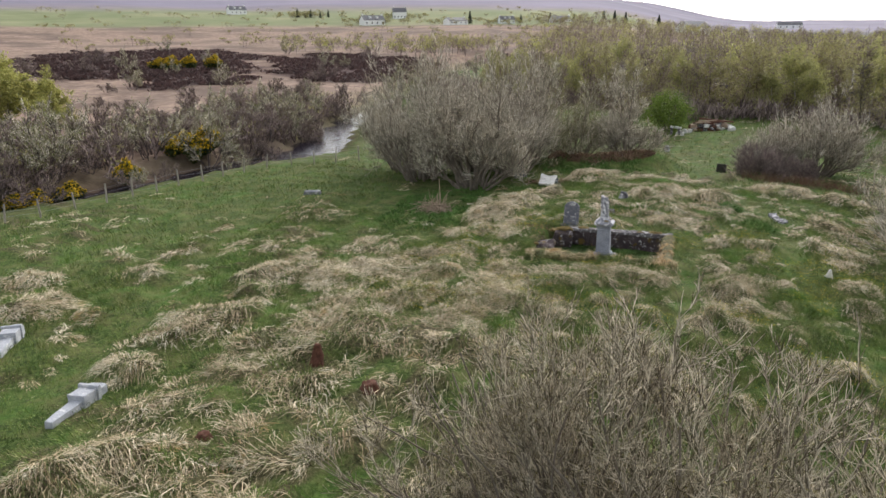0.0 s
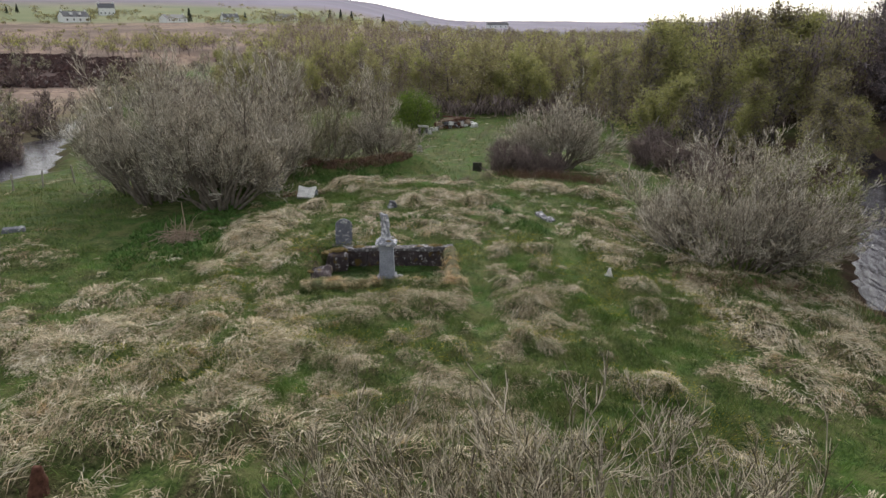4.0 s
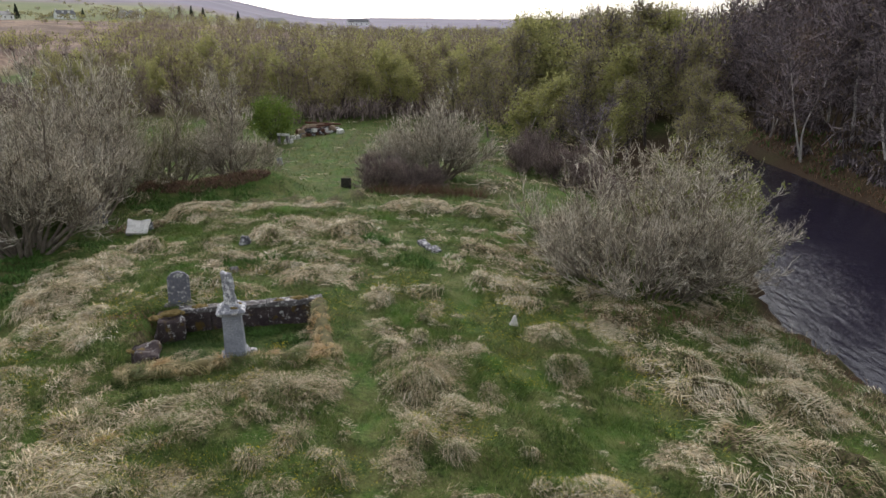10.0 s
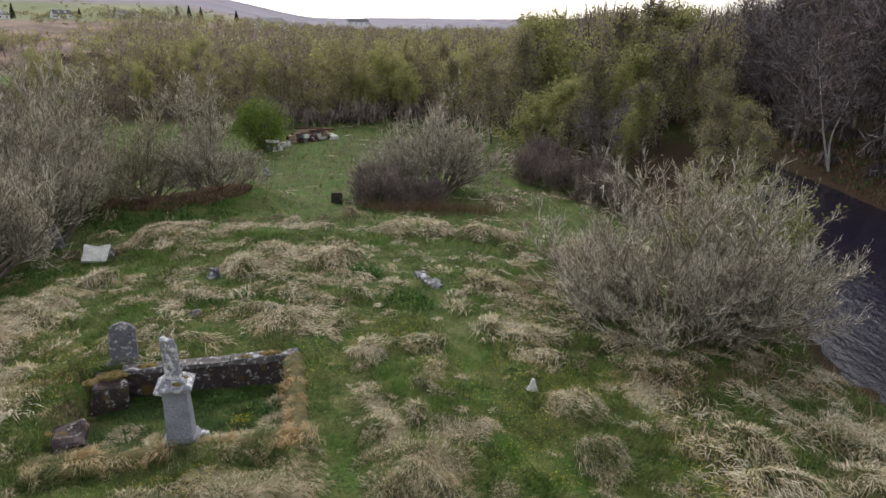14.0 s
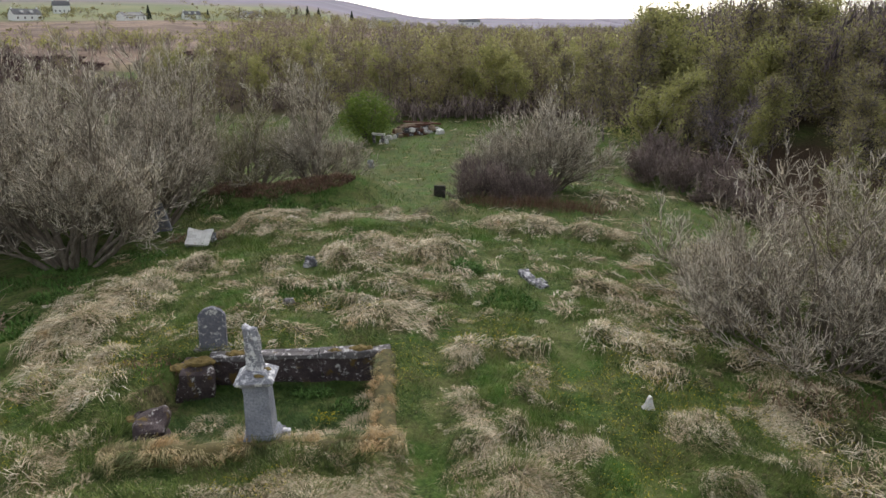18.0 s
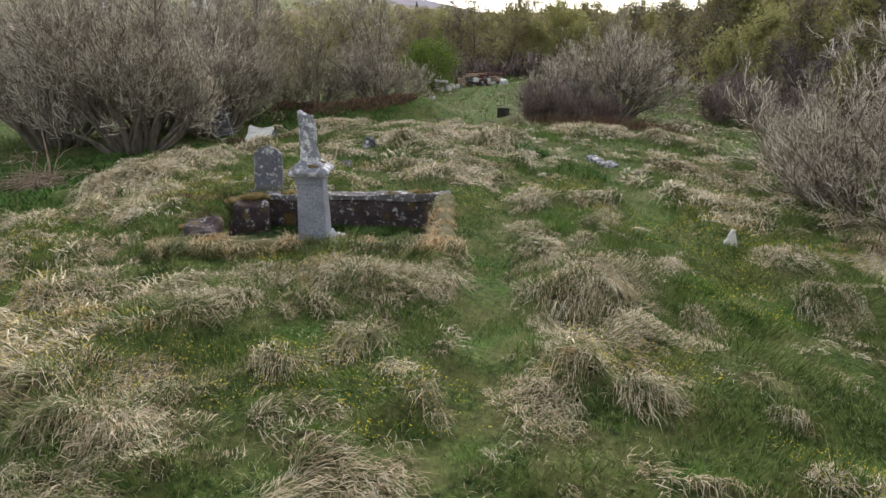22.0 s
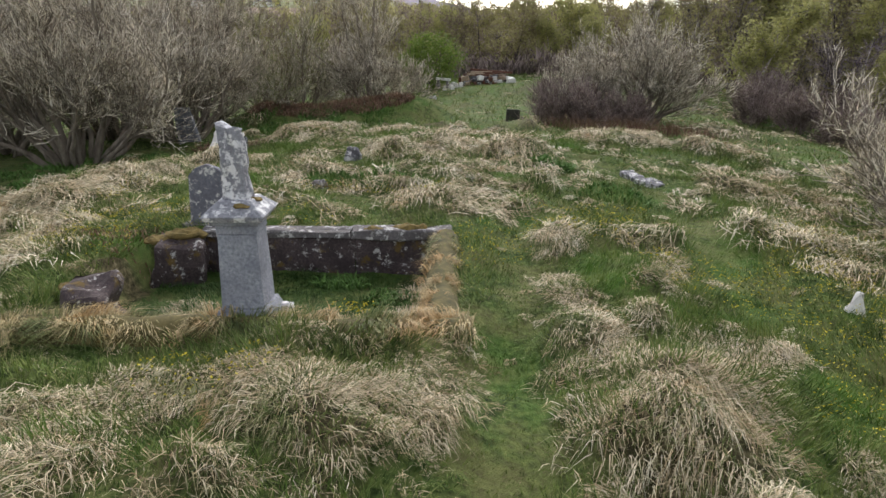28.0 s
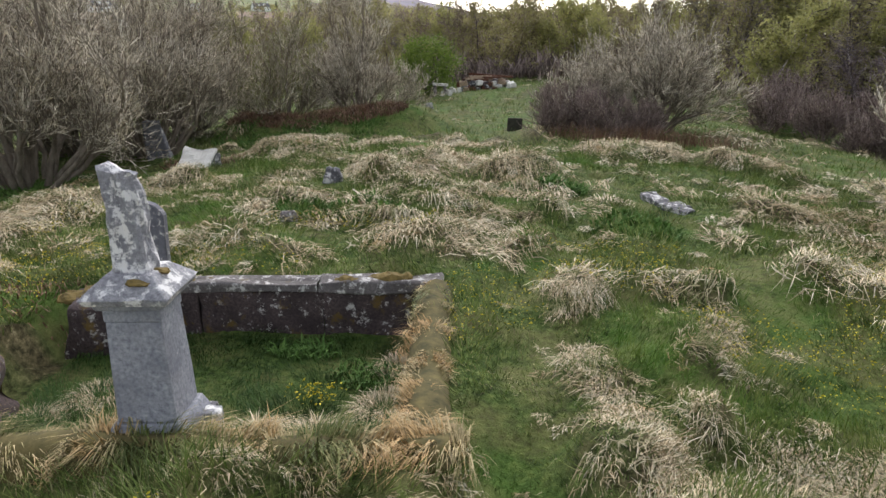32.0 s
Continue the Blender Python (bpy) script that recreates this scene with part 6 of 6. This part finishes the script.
def build_low_growth():
    """Docks and nettles, dead bracken and a pile of cut branches."""
    g = np.random.default_rng(61)
    def patch(name, n, cx, cy, rx, ry, turn, material, length, width, droop, label, gate=0.0):
        a, r = g.random(n) * 2 * np.pi, np.sqrt(g.random(n))
        u, v = np.cos(a) * r * rx, np.sin(a) * r * ry
        c, s = math.cos(radians(turn)), math.sin(radians(turn))
        x, y = cx + c * u - s * v, cy + s * u + c * v
        keep = waves(x, y, 0.8, 41) > gate
        x, y = x[keep], y[keep]
        m = len(x)
        la, ll = g.random(m) * 2 * np.pi, 0.3 + 0.5 * g.random(m)
        return blades(x, y, length * (0.6 + 0.8 * g.random(m)), np.full(m, width), np.cos(la) * ll, np.sin(la) * ll, droop * (0.6 + 0.6 * g.random(m)), g)
    def join(parts):
        verts, at, idx = [], 0, []
        for v, i in parts:
            verts.append(v)
            idx.append(i + at)
            at += len(v)
        return np.concatenate(verts), np.concatenate(idx)
    blade_object("nettle_patch", join([
        patch("n", 3200, -12.6, 29.4, 3.2, 1.4, 12, NETTLE_BLADE, 0.22, 0.035, 0.45, "", 0.38),
        patch("n", 5200, -15.6, 19.2, 4.2, 2.4, 65, LUSH_BLADE, 0.22, 0.035, 0.45, "", 0.45),
        patch("n", 2600, -15.0, 14.6, 2.4, 3.2, 10, LUSH_BLADE, 0.22, 0.05, 0.35, "", 0.35),
        patch("n", 2600, 28.0, 34.0, 2.6, 30.0, 0, LUSH_BLADE, 0.5, 0.07, 0.5, "", 0.45),
        patch("n", 900, -6.9, 23.4, 0.7, 1.6, 10, LUSH_BLADE, 0.16, 0.04, 0.4, ""),
        patch("n", 500, -6.4, 17.6, 1.2, 0.8, 10, LUSH_BLADE, 0.24, 0.04, 0.4, "", 0.45),
        patch("n", 420, -1.2, 18.4, 0.8, 0.7, 10, LUSH_BLADE, 0.18, 0.05, 0.4, ""),
        patch("n", 520, -2.66, 20.8, 0.5, 0.45, 10, LUSH_BLADE, 0.26, 0.05, 0.5, ""),
        patch("n", 240, -5.1, 13.6, 0.45, 0.25, 10, LUSH_BLADE, 0.30, 0.022, 0.7, ""),
        patch("n", 200, -4.2, 13.2, 0.4, 0.3, 10, LUSH_BLADE, 0.26, 0.022, 0.7, ""),
    ]), NETTLE_BLADE, "dark green nettles and docks in patches")
    blade_object("dead_bracken", join([
        patch("b", 6500, -12.6, 31.0, 3.4, 0.9, 14, RUSTY_BLADE, 0.34, 0.022, 0.7, ""),
        patch("b", 700, -13.4, 24.6, 1.4, 0.8, 0, RUSTY_BLADE, 0.35, 0.025, 0.7, ""),
        patch("b", 1300, -0.8, 31.4, 3.4, 0.8, 0, RUSTY_BLADE, 0.6, 0.014, 0.2, ""),
        patch("b", 600, 7.0, 15.4, 3.0, 0.8, 14, RUSTY_BLADE, 0.4, 0.02, 0.5, ""),
        patch("b", 260, -8.6, 13.2, 0.8, 0.6, 0, RUSTY_BLADE, 0.25, 0.02, 0.7, ""),
        patch("b", 500, 11.4, 14.0, 0.8, 5.0, 0, RUSTY_BLADE, 0.4, 0.015, 0.5, ""),
        patch("b", 5200, 28.2, 34.0, 3.0, 30.0, 0, RUSTY_BLADE, 0.55, 0.05, 0.6, ""),
    ]), RUSTY_BLADE, "rust-brown dead bracken and withered stems")
    # pale wiry grass heads that lean out over the bank
    stems = blade_object("tall_stems", patch("s", 500, 9.6, 15.0, 2.4, 6.0, 0, STRAW_BLADE, 0.6, 0.008, 0.2, ""), STRAW_BLADE, "thin pale standing stems by the river bank")
    set_tone(stems, g.random(500))
    # pile of cut branches
    n = 150
    a = g.random(n) * 2 * np.pi
    foot = np.stack([g.normal(0, 0.35, n), g.normal(0, 0.3, n), 0.05 + 0.25 * g.random(n)], 1)
    way = np.stack([np.cos(a), np.sin(a), g.normal(0.05, 0.25, n)], 1)
    way[:14] = np.stack([g.normal(0, 0.35, 14), g.normal(0, 0.3, 14), np.ones(14)], 1)
    way /= np.linalg.norm(way, axis=1, keepdims=True)
    s1, n1, w1 = grow(foot, way, 0.5 + 0.6 * g.random(n), 0.016, 0.006, 3, 0.15, -0.08, g)
    pile = thing("branch_pile", stand(-15.2, 15.6, 0.0), "heap of bleached cut branches at the thicket edge", "branch pile")
    for i in range(n):
        array_part("branch", tube(n1[i], 0.016, 0.006, 4), DEAD_WOOD, pile)
    stump = thing("dead_sapling", stand(-15.5, 16.2, 0.05), "thin dead broken sapling by the branch heap", "tree")
    s1, n1, w1 = grow(np.array([[0, 0, 0.0]]), np.array([[0.05, 0, 1.0]]), 1.5, 0.045, 0.015, 6, 0.08, 0.02, g)
    array_part("trunk", tube(n1[0], 0.045, 0.015), DEAD_WOOD, stump)


def build_fences():
    g = random.Random(3)
    def run(points, gap, height, label):
        fence = thing("wire_fence", Matrix(), label, "fence")
        tops, at = [], 0.0
        for (ax, ay), (bx, by) in zip(points, points[1:]):
            far = math.hypot(bx - ax, by - ay)
            while at < far:
                x, y = ax + (bx - ax) * at / far, ay + (by - ay) * at / far
                z = ground_z(x, y)
                h = height * g.uniform(0.88, 1.12)
                bm = bmesh.new()
                bmesh.ops.create_cone(bm, cap_ends=True, segments=7, radius1=0.055, radius2=0.05, depth=h + 0.3, matrix=pose(x, y, z + (h - 0.3) / 2, g.uniform(-5, 5), g.uniform(-5, 5)))
                part("post", bm, POST_WOOD, fence)
                tops.append((x, y, z, h))
                at += gap * g.uniform(0.9, 1.1)
            at -= far
        for k in (0.3, 0.55, 0.8):
            p = np.array([(x, y, z + h * k) for x, y, z, h in tops])
            array_part("wire", sticks(p[:-1], p[1:], 0.006, 0.006), WIRE, fence)
    run([(-34.0, -6.0), (-33.9, 6.0), (-33.9, 13.0), (-34.3, 16.0), (-34.1, 20.5), (-33.2, 24.0), (-30.5, 27.2), (-27.5, 30.5), (-25, 36)], 1.75, 1.0, "old post and wire fence along the burn")
    run([(-24.0, 45.5), (-19.0, 46.5), (-13.5, 47.0)], 1.6, 0.9, "weathered fence behind the willows")


def build_moor():
    """Scrub along the burn, gorse, far houses and their shelter trees."""
    g = np.random.default_rng(83)
    alder = make_willow("alder_bush", g, 5.0, 2.5, 10, (10, 6, 3), "bare purple-brown alder scrub along the burn", 0.05, 3, OLIVE_LEAF, 0.04, PURPLE_TWIG, 1.9, 52, bark=DARK_BARK, coarse=True)
    sallow = make_willow("sallow_bush", g, 5.2, 2.3, 10, (10, 6, 3), "pale grey-green sallow scrub along the burn", 0.06, 1, WILLOW_LEAF, 0.04, WILLOW_TWIG, 1.7, 50, bark=DARK_BARK, coarse=True)
    spots = [[], []]
    for n in range(150):
        y = -8 + 62 * g.random()
        side = g.random()
        x = np.interp(y, BURN[:, 0], BURN[:, 1]) + (-(2.4 + 17 * side ** 1.2) if n % 6 else 2.4 + 1.0 * side)
        if 30 < y < 47 and x > -43:
            continue
        spots[0 if g.random() < 0.68 else 1].append((x, y, g.random() * 360, (0.5 + 0.55 * g.random()) * (1.0 if n % 6 else 0.4)))
    for n in range(46):
        d, b = 82 + 150 * g.random() ** 1.5, radians(14 + 52 * g.random())
        spots[0 if g.random() < 0.6 else 1].append((-d * math.sin(b), d * math.cos(b), g.random() * 360, 0.5 + 0.7 * g.random()))
    n = 240
    y = -12 + 70 * g.random(n)
    x = np.interp(y, BURN[:, 0], BURN[:, 1]) - 2.4 - 15 * g.random(n)
    h = 0.8 + 1.6 * g.random(n)
    open_water = (y > 29) & (y < 48) & (x > -44)
    far_wood("burnside_thicket", np.stack([x, y, h, h * 1.9], 1)[~open_water], PURPLE_TWIG, OLIVE_LEAF, g, "low purple-brown thicket filling the burn's far side", 70, 24, 0.14)
    plant(alder, spots[0])
    plant(sallow, spots[1])
    def gorse(label):
        ob = thing("gorse_bush", Matrix(), label, "bush")
        p = g.normal(size=(1600, 3))
        p /= np.linalg.norm(p, axis=1, keepdims=True)
        lump = 0.75 + 0.35 * np.sin(3 * p[:, 0] + 1) * np.cos(4 * p[:, 1])
        at = p * (lump * g.random(1600) ** 0.3)[:, None] * np.array([1.3, 1.2, 0.85]) + np.array([0, 0, 0.75])
        array_part("spine_mass", leaf_cards(at, 0.13, g), GORSE_LEAF, ob)
        top = at[(at[:, 2] > 0.7) | (g.random(1600) < 0.15)]
        array_part("flower_mass", leaf_cards(top * 1.05, 0.095, g), GORSE_PETAL, ob, "bright yellow gorse flowers")
        return ob
    one = gorse("gorse bush in bright yellow flower")
    gs = [(-41.6, 5.0), (-41.2, 8.6), (-41.0, 9.9), (-41.6, 12.5), (-42.0, 17.0), (-44.0, 22.5), (-44.6, 24.5), (-43.6, 25.6), (-42.8, 23.6), (-128, 88), (-129.5, 85.5), (-126, 90.5), (-127.5, 87), (-122, 94), (-47, 1.0)]
    plant(one, [(x, y, 37 * n, (1.0 if x > -60 else 2.0) * (0.8 + 0.05 * (n % 9))) for n, (x, y) in enumerate(gs)])
    def house(length, depth, walls, roof, dormers, chimneys):
        ob = thing("cottage", Matrix(), "white rendered cottage with a grey slate roof", "house")
        bm = bmesh.new()
        block(bm, (length, depth, walls + 1.0), pose(0, 0, -1.0), bevel=0.05)
        for s in (-1, 1):
            pts = [bm.verts.new((s * length / 2, y, z)) for y, z in ((-depth / 2, walls), (depth / 2, walls), (0, walls + roof))]
            inner = [bm.verts.new((s * (length / 2 - 0.3), v.co.y, v.co.z)) for v in pts]
            bm.faces.new(pts)
            bm.faces.new(inner)
            for i in range(3):
                bm.faces.new((pts[i], pts[(i + 1) % 3], inner[(i + 1) % 3], inner[i]))
        part("wall", bm, WHITE_WALL, ob)
        bm = bmesh.new()
        run, slope = math.hypot(depth / 2 + 0.3, roof), math.degrees(math.atan2(roof, depth / 2))
        for s in (-1, 1):
            block(bm, (length + 0.3, run, 0.16), pose(0, s * depth / 4, walls + roof / 2 - 0.02, -s * slope, 0, 0), bevel=0.02)
        roof_ob = part("roof", bm, SLATE, ob)
        for k in range(chimneys):
            bm = bmesh.new()
            block(bm, (0.7, 0.7, 1.3), pose((length / 2 - 0.5) * (1 - 2 * k), 0, walls + roof - 0.3), bevel=0.04)
            part("chimney", bm, WHITE_WALL, roof_ob)
        for s in (-1, 1):
            for k in range(4):
                bm = bmesh.new()
                block(bm, (0.75, 0.10, 0.95), pose(length * (k - 1.5) / 4, s * (depth / 2 + 0.01), 0.9), bevel=0.02)
                part("window", bm, DARK_GLASS, ob)
        for k in range(dormers):
            bm = bmesh.new()
            block(bm, (1.3, 1.8, 1.3), pose(length * (k - (dormers - 1) / 2) / 3, -depth / 4, walls + roof * 0.35), bevel=0.05)
            part("dormer", bm, WHITE_WALL, ob)
        return ob
    def at_bearing(b, d):
        return 3 - d * math.sin(radians(b)), -12.8 + d * math.cos(radians(b))
    croft, long_house, tall_house = house(13, 7, 3.0, 2.8, 2, 2), house(16, 6, 2.6, 2.0, 0, 1), house(9, 7, 4.6, 2.8, 0, 2)
    plant(croft, [(*at_bearing(37.6, 430), 62, 1.0), (*at_bearing(27.3, 450), 50, 0.72), (*at_bearing(47.6, 520), 70, 0.9)])
    plant(tall_house, [(*at_bearing(35.5, 480), 40, 0.95)])
    plant(long_house, [(*at_bearing(31.2, 425), 75, 0.9), (*at_bearing(23.2, 455), 60, 0.8), (*at_bearing(7.2, 900), 20, 1.6)])
    barn = house(20, 12, 4.0, 4.2, 0, 0)
    plant(barn, [(-101.5, 420, 58, 0.85)])
    fir = thing("fir_tree", Matrix(), "dark shelter fir beside the crofts", "tree")
    array_part("trunk", sticks(np.array([[0, 0, -0.3]]), np.array([[0, 0, 8.5]]), 0.2, 0.03, 6), DARK_BARK, fir)
    k, a = g.random(1100) ** 0.7, g.random(1100) * 6.28
    r = (1 - k) * 2.3 * np.sqrt(g.random(1100))
    array_part("needle_crown", leaf_cards(np.stack([r * np.cos(a), r * np.sin(a), 0.8 + 8.0 * k - 0.3 * r], 1), 0.45, g, 0.4), DARK_LEAF, fir)
    firs = [(22.2, 470), (24.0, 470), (26.2, 455), (20.0, 470), (19.2, 460), (18.4, 450), (41.5, 480), (40.9, 485), (42.2, 478), (43.2, 480), (16.0, 480), (30.1, 432)]
    plant(fir, [(*at_bearing(b, d), 41 * n, 0.45 + 0.07 * (n % 6)) for n, (b, d) in enumerate(firs)])
    n = 150
    near_croft = g.integers(0, 6, n)
    cb, cd = np.array([37.6, 35.5, 31.2, 27.3, 23.2, 43.0])[near_croft] + g.normal(0, 1.3, n), np.array([440, 485, 432, 455, 462, 490])[near_croft] + g.normal(0, 10, n)
    h = 1.5 + 3.0 * g.random(n)
    far_wood("croft_hedge", np.stack([3 - cd * np.sin(np.radians(cb)), -12.8 + cd * np.cos(np.radians(cb)), h, h * 1.6], 1), DARK_BARK, OLIVE_LEAF, g, "dark hedges and garden trees round the crofts", 30, 30, 0.5)
    leafy = make_tree("sallow_tree", g, 7.5, 0.12, DARK_BARK, GREY_TWIG, SPRING_LEAF, 0.16, 12000, "broad sallow in yellow-green leaf on the moor", 0.9, 3, 0.08, 26, 1.5, limb=0.6)
    plant(leafy, [(-74.5, 26.0, 0, 0.95), (-78.5, 24.5, 80, 1.0), (-75, 31, 170, 0.7)])
    n = 95
    d, b = 195 + 50 * g.random(n), np.radians(24 + 22 * g.random(n))
    h = 3.0 + 3.0 * g.random(n)
    far_wood("moor_birches", np.stack([-d * np.sin(b), d * np.cos(b), h, h * 1.2], 1), PURPLE_TWIG, SPRING_LEAF, g, "belt of olive and yellow-green birches on the moor", 60, 80, 0.22)
    n = 260
    d, b = 230 + 320 * g.random(n), np.radians(10 + 52 * g.random(n))
    h = 1.2 + 2.6 * g.random(n)
    far_wood("moor_scrub", np.stack([-d * np.sin(b), d * np.cos(b), h, h * 1.8], 1), PURPLE_TWIG, OLIVE_LEAF, g, "scattered scrub and hedges on the far moor", 24, 26, 0.4)
    # heather hummocks on the moor
    n = 3200
    d, b = 100 + 145 * g.random(n), np.radians(18 + 50 * g.random(n))
    x, y = -d * np.sin(b), d * np.cos(b)
    keep = heather(x, y) > 0.4
    h = 0.25 + 0.35 * g.random(n)
    far_wood("heather_bank", np.stack([x, y, h, h * 9], 1)[keep], DARK_BARK, DARK_HEATHER, g, "dark brown heather hummocks on the moor", 4, 22, 0.45)


DARK_HEATHER = leaf_material("dark_heather", (0.045, 0.027, 0.026), (0.13, 0.080, 0.074))
build_stones()
build_low_growth()
build_fences()
build_moor()
